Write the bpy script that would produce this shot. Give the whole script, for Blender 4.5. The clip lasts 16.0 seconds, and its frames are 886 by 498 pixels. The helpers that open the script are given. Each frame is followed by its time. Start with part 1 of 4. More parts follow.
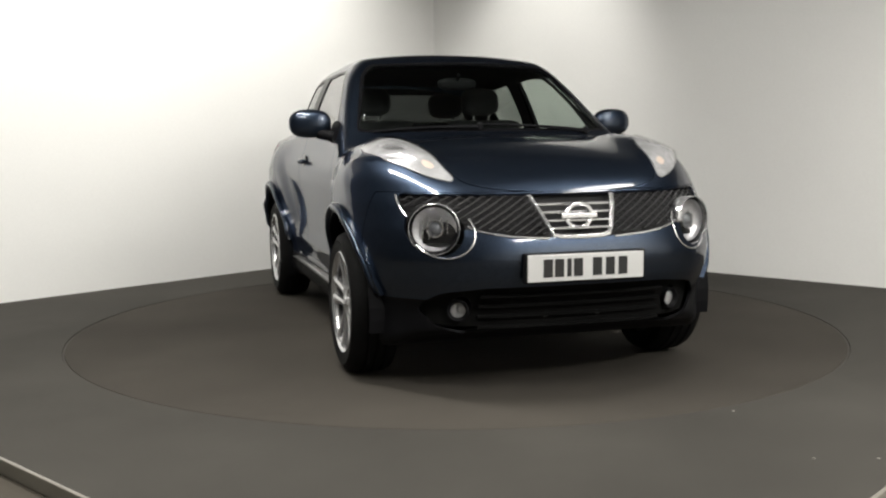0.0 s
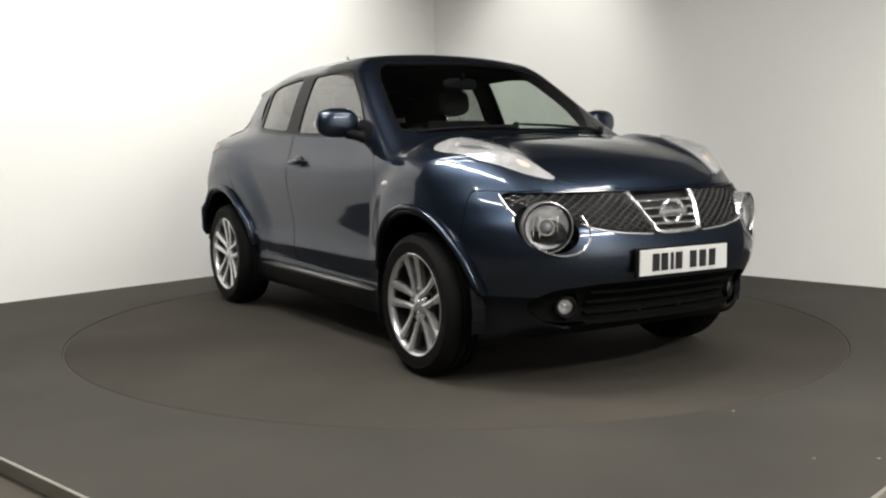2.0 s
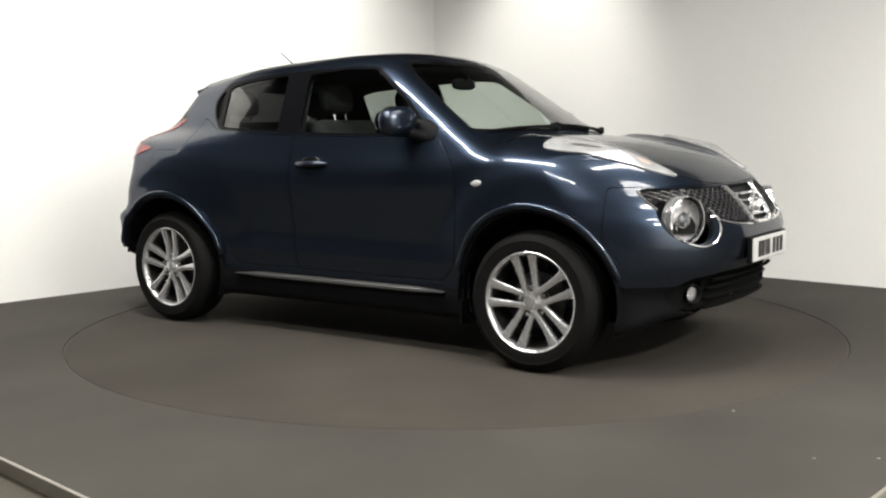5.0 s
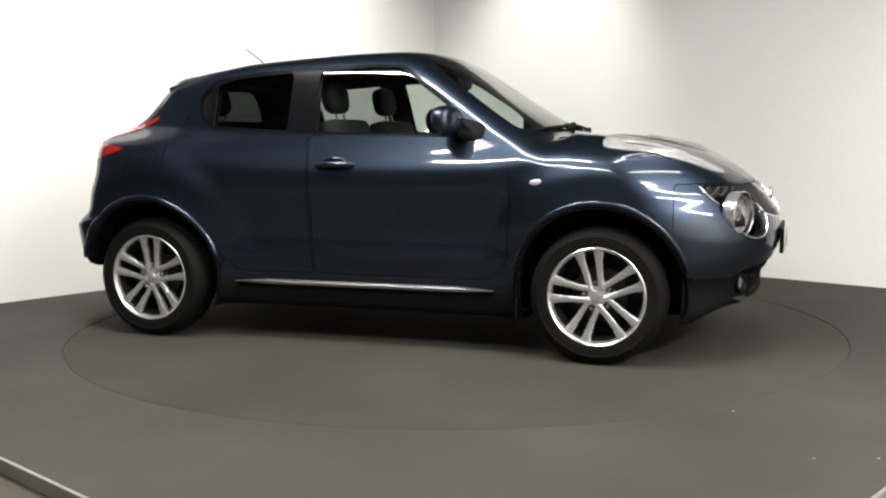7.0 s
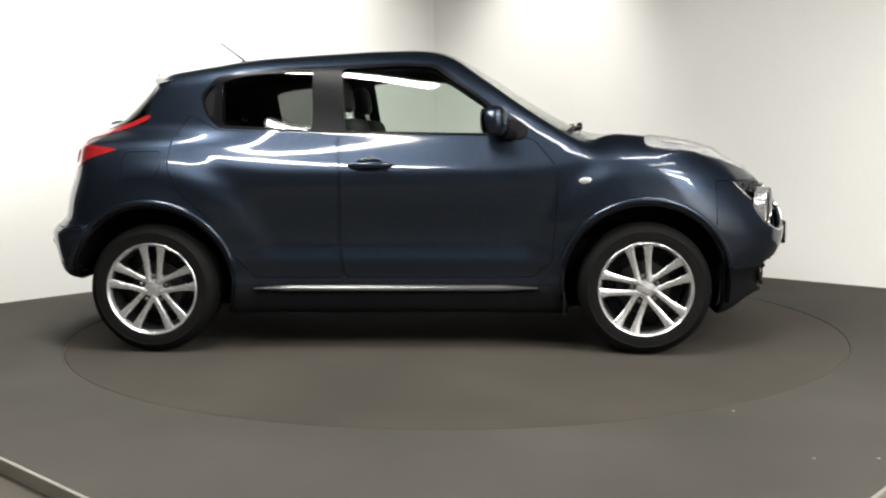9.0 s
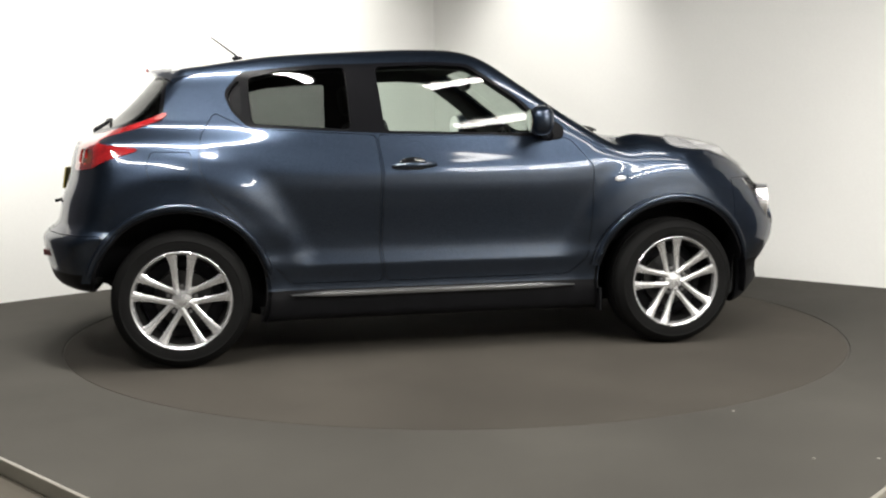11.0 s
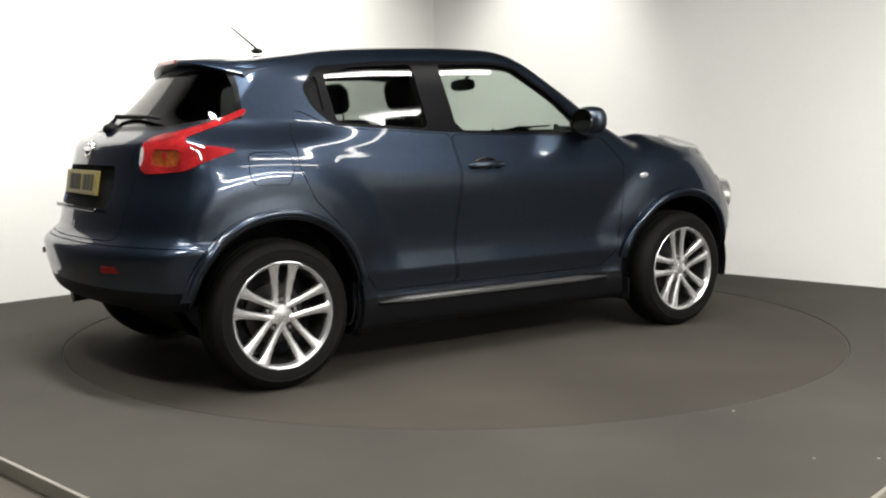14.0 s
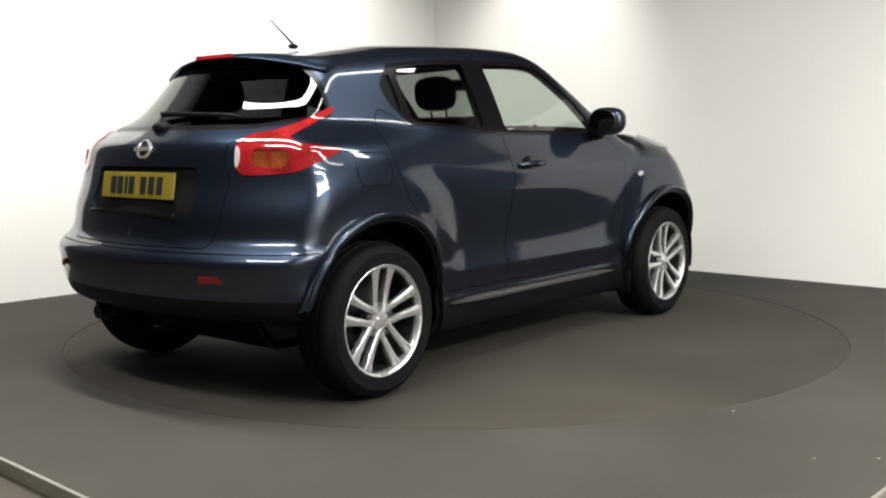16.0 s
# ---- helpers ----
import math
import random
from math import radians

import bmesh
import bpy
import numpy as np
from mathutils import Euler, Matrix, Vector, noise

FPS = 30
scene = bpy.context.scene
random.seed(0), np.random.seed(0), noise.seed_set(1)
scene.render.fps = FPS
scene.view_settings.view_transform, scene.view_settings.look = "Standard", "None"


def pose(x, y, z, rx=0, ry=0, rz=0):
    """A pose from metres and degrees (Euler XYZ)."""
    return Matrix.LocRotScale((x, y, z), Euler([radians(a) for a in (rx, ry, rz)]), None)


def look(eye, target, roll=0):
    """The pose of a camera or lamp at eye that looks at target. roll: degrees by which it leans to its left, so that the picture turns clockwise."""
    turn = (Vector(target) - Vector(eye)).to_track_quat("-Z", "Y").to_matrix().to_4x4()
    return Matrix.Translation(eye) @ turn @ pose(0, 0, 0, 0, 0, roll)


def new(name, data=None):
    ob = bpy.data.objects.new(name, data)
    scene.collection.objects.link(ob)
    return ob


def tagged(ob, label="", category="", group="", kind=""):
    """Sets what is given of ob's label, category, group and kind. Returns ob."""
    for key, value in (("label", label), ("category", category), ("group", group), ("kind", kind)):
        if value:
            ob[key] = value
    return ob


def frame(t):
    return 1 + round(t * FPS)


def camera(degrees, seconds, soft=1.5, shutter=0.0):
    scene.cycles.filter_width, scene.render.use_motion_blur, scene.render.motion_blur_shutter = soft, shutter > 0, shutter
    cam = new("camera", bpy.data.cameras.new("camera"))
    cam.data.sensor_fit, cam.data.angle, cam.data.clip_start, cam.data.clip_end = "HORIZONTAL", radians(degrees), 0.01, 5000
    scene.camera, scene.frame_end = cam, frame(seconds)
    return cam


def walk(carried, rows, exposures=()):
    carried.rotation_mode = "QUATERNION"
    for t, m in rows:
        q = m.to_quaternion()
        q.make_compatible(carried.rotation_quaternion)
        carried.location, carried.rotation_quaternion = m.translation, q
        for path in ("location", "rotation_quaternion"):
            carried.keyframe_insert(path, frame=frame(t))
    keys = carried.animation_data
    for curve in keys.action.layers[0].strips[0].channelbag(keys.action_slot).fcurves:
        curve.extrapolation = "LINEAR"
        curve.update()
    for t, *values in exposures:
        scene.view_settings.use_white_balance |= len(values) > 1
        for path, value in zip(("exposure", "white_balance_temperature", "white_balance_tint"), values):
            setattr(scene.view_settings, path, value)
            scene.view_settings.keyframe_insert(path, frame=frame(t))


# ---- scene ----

# the fitted light plan: wall washers (u, v, aim u, aim v, aim z, power, cone) and ceiling battens (u, v, length, direction, power)
WASHERS = [(1.5, 4.6, 0, 4.6, 2.0, 300, 110), (1.5, 2.2, 0, 2.2, 2.2, 370, 104),
           (1.6, 1.5, 1.4, 0, 1.7, 200, 66), (5.5, 1.3, 5.4, 0, .4, 95, 74)]
# the last four, past the stage's edges, are fill added for flank and wheels
TUBES = [(5.0, 3.0, 2.4, "v", 36), (3.0, 5.0, 2.4, "u", 150), (6.3, 3.4, 2.4, "v", 22), (7.8, 3.9, 3.0, "v", 110), (9.4, 4.4, 3.6, "v", 520), (4.4, 6.9, 2.4, "u", 130)]
PAINT = ((.0145, .0215, .034), (.052, .071, .109))
STUDS = [(1.158, 3.908), (1.258, 3.309), (1.477, 3.303)]

# ---- camera: stands still before the turntable ----
cam = camera(47.8, 16.0, soft=2.2)
EYE = pose(0, 0, 1.102, 90 - 6.376, 0, 0) @ pose(0, 0, 0, 0, 0, -.545)
walk(cam, [(0, EYE), (16.0, EYE)], exposures=[(0, -.51), (1.5, -.48), (3.5, -.29), (7.0, -.05), (9.0, -.03), (12.5, -.05), (16.0, -.03)])

# ---- light ----
world = bpy.data.worlds.new("world")
scene.world = world
world.use_nodes = True
world.node_tree.nodes["Background"].inputs["Color"].default_value = (.5, .55, .6, 1)
world.node_tree.nodes["Background"].inputs["Strength"].default_value = .02

# the studio's corner stands at CORNER; U runs along the wall that faces the camera from the other side, V along the first wall
CORNER = Vector((-.068, 10.02, 0))
TURN = -42.4
PIVOT = Vector((.063, 5.876, 0))
STAGE_U, STAGE_V, CEILING, PANEL, WHITE_V = 5.785, 5.89, 3.6, 2.62, 5.1
ROOM = Matrix.Translation(CORNER) @ pose(0, 0, 0, 0, 0, TURN)     # room space: x along U, -y along V


def room_point(u, v, z):
    return ROOM @ Vector((u, -v, z))


def spot(u, v, z, tu, tv, tz, power, cone, blend, size=.06):
    lamp = bpy.data.lights.new("spotlight", "SPOT")
    lamp.energy, lamp.spot_size, lamp.spot_blend, lamp.shadow_soft_size = power, radians(cone), blend, size
    lamp.color = (1, .972, .915)
    ob = new("spotlight", lamp)
    ob.matrix_world = look(room_point(u, v, z), room_point(tu, tv, tz))
    return ob


# wall washers under the ceiling
for u, v, tu, tv, tz, power, cone in WASHERS:
    spot(u, v, CEILING - .12, tu, tv, tz, power, cone, .9)


def tube_light(u, v, length, along, power):
    lamp = bpy.data.lights.new("tube_light", "AREA")
    lamp.shape, lamp.size, lamp.size_y, lamp.energy = "RECTANGLE", length, .17, power
    lamp.color = (1, .972, .915)
    ob = new("tube_light", lamp)
    ob.matrix_world = ROOM @ pose(u, -v, CEILING - .115, 0, 0, 0 if along == "u" else 90)
    return ob


for tube in TUBES:
    tube_light(*tube)


# ---- materials ----
def material(name, color, rough=.5, metal=0.0, coat=0.0, noise_scale=0, amount=0.0, bump=0.0, fine=0, coat_rough=.03, spec=.5):
    """A principled material with two scales of variation in colour and a fine relief."""
    m = bpy.data.materials.new(name)
    m.use_nodes = True
    nodes, links = m.node_tree.nodes, m.node_tree.links
    b = nodes["Principled BSDF"]
    b.inputs["Base Color"].default_value = (*color, 1)
    b.inputs["Roughness"].default_value, b.inputs["Metallic"].default_value = rough, metal
    b.inputs["Coat Weight"].default_value, b.inputs["Coat Roughness"].default_value = coat, coat_rough
    b.inputs["Specular IOR Level"].default_value = spec
    if noise_scale:
        where = nodes.new("ShaderNodeTexCoord")
        big, small = nodes.new("ShaderNodeTexNoise"), nodes.new("ShaderNodeTexNoise")
        for n, s, d in ((big, noise_scale, 4), (small, fine or noise_scale * 40, 3)):
            n.inputs["Scale"].default_value, n.inputs["Detail"].default_value = s, d
            links.new(where.outputs["Object"], n.inputs["Vector"])
        mix = nodes.new("ShaderNodeMath")
        mix.operation = "MULTIPLY_ADD"
        links.new(big.outputs["Fac"], mix.inputs[0])
        mix.inputs[1].default_value = .65
        half = nodes.new("ShaderNodeMath")
        half.operation = "MULTIPLY"
        half.inputs[1].default_value = .35
        links.new(small.outputs["Fac"], half.inputs[0])
        links.new(half.outputs[0], mix.inputs[2])
        ramp = nodes.new("ShaderNodeValToRGB")
        ramp.color_ramp.elements[0].position, ramp.color_ramp.elements[1].position = .32, .68
        ramp.color_ramp.elements[0].color = (*[max(c * (1 - amount), 0) for c in color], 1)
        ramp.color_ramp.elements[1].color = (*[min(c * (1 + amount), 1) for c in color], 1)
        links.new(mix.outputs[0], ramp.inputs["Fac"])
        links.new(ramp.outputs["Color"], b.inputs["Base Color"])
        if bump:
            relief = nodes.new("ShaderNodeBump")
            relief.inputs["Strength"].default_value, relief.inputs["Distance"].default_value = bump, .004
            links.new(small.outputs["Fac"], relief.inputs["Height"])
            links.new(relief.outputs["Normal"], b.inputs["Normal"])
    return m


def glass(name, tint, base=.07, rough=.01, power=5.0):
    """A pane: tinted see-through with a clear reflection."""
    m = bpy.data.materials.new(name)
    m.use_nodes = True
    nodes, links = m.node_tree.nodes, m.node_tree.links
    nodes.remove(nodes["Principled BSDF"])
    clear, shine, mix = nodes.new("ShaderNodeBsdfTransparent"), nodes.new("ShaderNodeBsdfGlossy"), nodes.new("ShaderNodeMixShader")
    facing, fifth, amount = nodes.new("ShaderNodeLayerWeight"), nodes.new("ShaderNodeMath"), nodes.new("ShaderNodeMath")
    clear.inputs["Color"].default_value = (*tint, 1)
    shine.inputs["Roughness"].default_value = rough
    facing.inputs["Blend"].default_value = .5
    fifth.operation, amount.operation = "POWER", "MULTIPLY_ADD"
    fifth.inputs[1].default_value = power
    amount.inputs[1].default_value, amount.inputs[2].default_value = 1 - base, base
    links.new(facing.outputs["Facing"], fifth.inputs[0])
    links.new(fifth.outputs[0], amount.inputs[0])
    links.new(amount.outputs[0], mix.inputs[0])
    links.new(clear.outputs[0], mix.inputs[1])
    links.new(shine.outputs[0], mix.inputs[2])
    links.new(mix.outputs[0], nodes["Material Output"].inputs["Surface"])
    return m


def glow(name, color, strength):
    m = bpy.data.materials.new(name)
    m.use_nodes = True
    b = m.node_tree.nodes["Principled BSDF"]
    b.inputs["Emission Color"].default_value, b.inputs["Emission Strength"].default_value = (*color, 1), strength
    return m


def paint_material():
    """Dark blue metallic car paint: fine flakes under a clear coat."""
    m = material("dark_blue_paint", (.016, .033, .066), .34, .92, .9, coat_rough=.06)
    nodes, links = m.node_tree.nodes, m.node_tree.links
    b = nodes["Principled BSDF"]
    b.inputs["Specular Tint"].default_value = (.22, .26, .32, 1)
    where, flake, ramp = nodes.new("ShaderNodeTexCoord"), nodes.new("ShaderNodeTexNoise"), nodes.new("ShaderNodeValToRGB")
    flake.inputs["Scale"].default_value, flake.inputs["Detail"].default_value = 420, 2
    links.new(where.outputs["Object"], flake.inputs["Vector"])
    ramp.color_ramp.elements[0].position, ramp.color_ramp.elements[1].position = .3, .75
    ramp.color_ramp.elements[0].color, ramp.color_ramp.elements[1].color = (*PAINT[0], 1), (*PAINT[1], 1)
    links.new(flake.outputs["Fac"], ramp.inputs["Fac"])
    links.new(ramp.outputs["Color"], b.inputs["Base Color"])
    return m


PAINT_BLUE = paint_material()
WALL_WHITE = material("white_wall_paint", (.80, .80, .78), .75, noise_scale=.7, amount=.03, bump=.08, fine=60)
WALL_BOUNCE = material("pale_grey_bounce_wall", (.62, .62, .60), .7, noise_scale=.8, amount=.15, bump=.1, fine=50)
WALL_DARK = material("dark_grey_wall_paint", (.035, .035, .038), .7, noise_scale=.8, amount=.2, bump=.1, fine=50)
WALL_UPPER = material("grey_wall_paint", (.17, .17, .17), .7, noise_scale=.8, amount=.15, bump=.1, fine=50)
CEILING_DARK = material("black_ceiling_paint", (.02, .02, .021), .8, noise_scale=.8, amount=.2, bump=.1, fine=40)
CARPET_GREY = material("grey_stage_carpet", (.0545, .0517, .0455), .95, noise_scale=.8, amount=.30, bump=.5, fine=260, spec=.15)
CARPET_BROWN = material("brown_grey_turntable_carpet", (.0525, .0473, .0400), .95, noise_scale=.7, amount=.32, bump=.5, fine=260, spec=.15)
FLOOR_BROWN = material("brown_hall_floor", (.055, .047, .035), .8, noise_scale=1.3, amount=.2, bump=.3, fine=120)
STUD = material("worn_stud_metal", (.20, .19, .165), .45, .3, noise_scale=4, amount=.12)
TRIM_PALE = material("pale_metal_edging", (.26, .245, .21), .4, .3, noise_scale=4, amount=.12, bump=.1, fine=90)
GAP_BLACK = material("black_rubber_seam", (.045, .041, .0345), .9, noise_scale=6, amount=.3)
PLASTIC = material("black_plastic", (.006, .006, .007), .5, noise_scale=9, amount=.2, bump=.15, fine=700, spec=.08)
FRAME_BLACK = material("satin_black_frame", (.004, .004, .005), .28, spec=.07)
GLOSS_BLACK = material("gloss_black_trim", (.006, .006, .007), .05, spec=.4)
LINING = material("dark_interior_lining", (.018, .018, .019), .85, noise_scale=5, amount=.2, bump=.2, fine=300)
SEAT_CLOTH = material("dark_seat_cloth", (.022, .022, .024), .9, noise_scale=6, amount=.25, bump=.4, fine=500)
RUBBER = material("tyre_rubber", (.005, .005, .005), .7, noise_scale=5, amount=.3, bump=.25, fine=240, spec=.12)
ALLOY = material("silver_alloy", (.68, .68, .69), .27, .78, .5, noise_scale=7, amount=.06, bump=.05, fine=400)
# darkened for shade inside the wheels; the exhaust and bumper sensors share it
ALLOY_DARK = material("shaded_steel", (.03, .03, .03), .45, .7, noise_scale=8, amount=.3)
CHROME = material("chrome", (.86, .86, .87), .18, .85)
GLASS_CLEAR = glass("clear_glass", (.80, .86, .82))
GLASS_SIDE = glass("clear_side_glass", (.80, .86, .82), .075, power=3.2)
GLASS_REAR = glass("tinted_glass", (.36, .38, .37), .07, power=3.6)
GLASS_HATCH = glass("dark_tinted_glass", (.06, .063, .063), .045, power=7.0)
LENS_CLEAR = glass("clear_lens", (.95, .95, .95), .05)
LENS_SILVER = material("lamp_reflector", (.66, .66, .68), .38, .6)
LAMP_GLASSY = material("grey_projector_glass", (.20, .21, .23), .06, .3, coat=1.0)
LAMP_INNER = material("pale_lamp_insert", (.62, .62, .63), .25, .45, noise_scale=14, amount=.25, fine=60)
AMBER = material("amber_insert", (.70, .57, .49), .25, coat=.6)
TAIL_RED = material("red_lamp_lens", (.23, .011, .013), .10, coat=1.0, noise_scale=9, amount=.5, fine=70)
TAIL_AMBER = material("amber_lamp_cell", (.19, .045, .012), .15, coat=1.0, noise_scale=20, amount=.5, fine=90)
PLATE_WHITE = material("white_plate", (.62, .62, .61), .35, noise_scale=8, amount=.04)
REFLECTOR_RED = material("dull_red_reflector", (.09, .006, .005), .3)
SATIN_BRIGHT = material("bright_satin_slat", (.55, .55, .56), .25, .85)
SATIN = material("satin_strip", (.20, .20, .20), .33, .8)
PLATE_YELLOW = material("yellow_plate", (.21, .165, .016), .35, noise_scale=8, amount=.05)
INK = material("black_plate_ink", (.012, .012, .012), .5)
HOUSING = material("white_lamp_housing", (.7, .7, .7), .5)
TUBE_GLOW = glow("lit_tube_diffuser", (1, .97, .93), 9.0)


# ---- mesh helpers ----
def part(name, bm, mat, parent, label=""):
    me = bpy.data.meshes.new(name)
    bm.to_mesh(me)
    bm.free()
    me.materials.append(mat)
    ob = new(name, me)
    ob.parent = parent
    return tagged(ob, label)


def smooth(ob, angle=40):
    for p in ob.data.polygons:
        p.use_smooth = True
    ob.data.set_sharp_from_angle(angle=radians(angle))
    return ob


def box(bm, sx, sy, sz, m, bevel=0.0, segments=2):
    made = bmesh.ops.create_cube(bm, size=1, matrix=m @ Matrix.Diagonal((sx, sy, sz, 1)))
    if bevel:
        edges = list({e for v in made["verts"] for e in v.link_edges})
        bmesh.ops.bevel(bm, geom=edges, offset=bevel, segments=segments, affect="EDGES", profile=.6)
    return bm


def boxed(sx, sy, sz, m, bevel=0.0, segments=2):
    return box(bmesh.new(), sx, sy, sz, m, bevel, segments)


def lathe(profile, n=64, m=Matrix(), close=False, caps=True):
    """Turns (radius, height) points round the z axis."""
    bm = bmesh.new()
    rings = []
    for r, h in profile:
        rings.append([bm.verts.new(m @ Vector((r * math.cos(6.283185 * i / n), r * math.sin(6.283185 * i / n), h))) for i in range(n)])
    pairs = list(zip(rings, rings[1:])) + ([(rings[-1], rings[0])] if close else [])
    for a, b in pairs:
        for i in range(n):
            bm.faces.new((a[i], a[(i + 1) % n], b[(i + 1) % n], b[i]))
    if caps and not close:
        for ring, r in ((rings[0], profile[0][0]), (rings[-1], profile[-1][0])):
            if r > 1e-4:
                bm.faces.new(ring)
    bmesh.ops.remove_doubles(bm, verts=bm.verts, dist=1e-5)
    bmesh.ops.recalc_face_normals(bm, faces=bm.faces)
    return bm


def tube(points, radius, n=10):
    """A round bar along the points."""
    bm = bmesh.new()
    pts = [Vector(p) for p in points]
    rings = []
    for i, p in enumerate(pts):
        d = (pts[min(i + 1, len(pts) - 1)] - pts[max(i - 1, 0)]).normalized()
        q = d.to_track_quat("Z", "Y").to_matrix()
        r = radius[i] if isinstance(radius, (list, tuple)) else radius
        rings.append([bm.verts.new(p + q @ Vector((r * math.cos(6.283185 * k / n), r * math.sin(6.283185 * k / n), 0))) for k in range(n)])
    for a, b in zip(rings, rings[1:]):
        for k in range(n):
            bm.faces.new((a[k], a[(k + 1) % n], b[(k + 1) % n], b[k]))
    bm.faces.new(rings[0][::-1]), bm.faces.new(rings[-1])
    return bm


def ellipsoid(rx, ry, rz, m, power=2.0, nu=28, nv=18):
    """A rounded block: a ball at power 2, boxier above."""
    bm = bmesh.new()
    bmesh.ops.create_uvsphere(bm, u_segments=nu, v_segments=nv, radius=1)
    for v in bm.verts:
        k = sum(abs(c) ** power for c in v.co) ** (-1 / power)
        v.co = m @ Vector((v.co.x * k * rx, v.co.y * k * ry, v.co.z * k * rz))
    return bm


# ---- the studio ----
def upper_walls():
    """An unseen grey band added above the white studio panels, toned for the car's reflections."""
    room_box("wall_north_upper", -.15, STAGE_U + .1, -.15, 0, PANEL, CEILING, WALL_UPPER, "unseen grey wall band above the white panels, toned for the car's reflections")
    room_box("wall_west_upper", -.15, 0, 0, WHITE_V, PANEL, CEILING, WALL_UPPER, "unseen grey wall band above the white panels, toned for the car's reflections")


def room_box(name, u0, u1, v0, v1, z0, z1, mat, label, category="wall", bevel=0.0):
    bm = bmesh.new()
    box(bm, u1 - u0, v1 - v0, z1 - z0, ROOM @ pose((u0 + u1) / 2, -(v0 + v1) / 2, (z0 + z1) / 2), bevel)
    ob = part(name, bm, mat, None, label)
    return tagged(ob, category=category, kind="structure")


FAR = 11.0
room_box("wall_north", -.15, STAGE_U + .1, -.15, 0, -.05, PANEL, WALL_WHITE, "smooth white studio wall washed by ceiling spotlights")
room_box("wall_west", -.15, 0, 0, WHITE_V, -.05, PANEL, WALL_WHITE, "smooth white studio wall washed by ceiling spotlights")
room_box("wall_north_dark", STAGE_U + .1, FAR, -.15, 0, -.05, CEILING, WALL_DARK, "dark grey wall of the hall beside the stage")
room_box("wall_west_dark", -.15, 0, WHITE_V, FAR, -.05, CEILING, WALL_DARK, "dark grey wall of the hall beside the stage")
# never in view; kept pale to bounce light onto the car's flank and nose
room_box("wall_east", FAR, FAR + .15, -.15, FAR, -.05, CEILING, WALL_BOUNCE, "unseen pale grey wall behind the camera, added to brighten the car")
room_box("wall_south", -.15, FAR + .15, FAR, FAR + .15, -.05, CEILING, WALL_DARK, "dark grey wall behind the camera")
room_box("ceiling", -.15, FAR + .15, -.15, FAR + .15, CEILING, CEILING + .15, CEILING_DARK, "black painted ceiling of the studio", "ceiling")


upper_walls()


def hall_floor():
    """The hall's floor round the stage, and the stage's carpet with a round opening for the turntable."""
    room_box("floor", -.15, FAR + .15, -.15, FAR + .15, -.25, -.05, FLOOR_BROWN, "brown hall floor beyond the stage's edge", "floor")
    bm = bmesh.new()
    n, r = 128, 2.19
    centre = ROOM.inverted() @ PIVOT
    inner, low, outer = [], [], []
    for i in range(n):
        a = 6.283185 * i / n
        d = Vector((math.cos(a), math.sin(a), 0))
        p = centre + d * r
        k = min(((STAGE_U if d.x > 0 else 0) - centre.x) / d.x if abs(d.x) > 1e-6 else 99,
                ((0 if d.y > 0 else -STAGE_V) - centre.y) / d.y if abs(d.y) > 1e-6 else 99)
        inner.append(bm.verts.new(ROOM @ p))
        low.append(bm.verts.new(ROOM @ p + Vector((0, 0, -.04))))
        outer.append(bm.verts.new(ROOM @ (centre + d * k)))
    for i in range(n):
        j = (i + 1) % n
        bm.faces.new((inner[i], outer[i], outer[j], inner[j]))
        bm.faces.new((low[i], inner[i], inner[j], low[j]))
    for u, v in ((0, 0), (STAGE_U, 0), (0, STAGE_V), (STAGE_U, STAGE_V)):
        q = ROOM @ Vector((u, -v, 0))
        near = sorted(outer, key=lambda w: (w.co - q).length)[:2]
        bm.faces.new((near[0], bm.verts.new(q), near[1]))
    bmesh.ops.recalc_face_normals(bm, faces=bm.faces)
    for f in bm.faces:
        if abs(f.normal.z) > .9 and f.normal.z < 0:
            f.normal_flip()
    ob = part("stage_floor", bm, CARPET_GREY, None, "grey carpeted stage floor round the car turntable")
    tagged(ob, category="floor", kind="structure")
    bm = bmesh.new()
    box(bm, STAGE_U, STAGE_V, .045, ROOM @ pose(STAGE_U / 2, -STAGE_V / 2, -.0285 - .04))
    tagged(part("stage_base", bm, GAP_BLACK, None, "black base under the stage carpet"), category="floor", kind="structure")
    # the pale edging along the two open sides
    room_box("trim_east", STAGE_U, STAGE_U + .016, -.0, STAGE_V + .016, -.05, .006, TRIM_PALE, "pale metal edging along the stage carpet", "trim", .004)
    room_box("trim_south", 0, STAGE_U, STAGE_V, STAGE_V + .016, -.05, .006, TRIM_PALE, "pale metal edging along the stage carpet", "trim", .004)


hall_floor()


def turntable():
    """The carpeted disc that turns with the car on it."""
    table = new("turntable")
    table.matrix_world = Matrix.Translation(PIVOT)
    tagged(table, "round carpeted car turntable set flush in the stage", "turntable")
    part("disc", lathe([(0, -.035), (2.178, -.035), (2.178, -.003), (2.175, 0), (0, 0)], 160), CARPET_BROWN, table)
    part("rim", lathe([(2.1785, -.03), (2.1870, -.03), (2.1870, -.003), (2.1785, -.003)], 160, close=True), GAP_BLACK, table, "dark gap seal round the turntable")
    return table


TABLE = turntable()


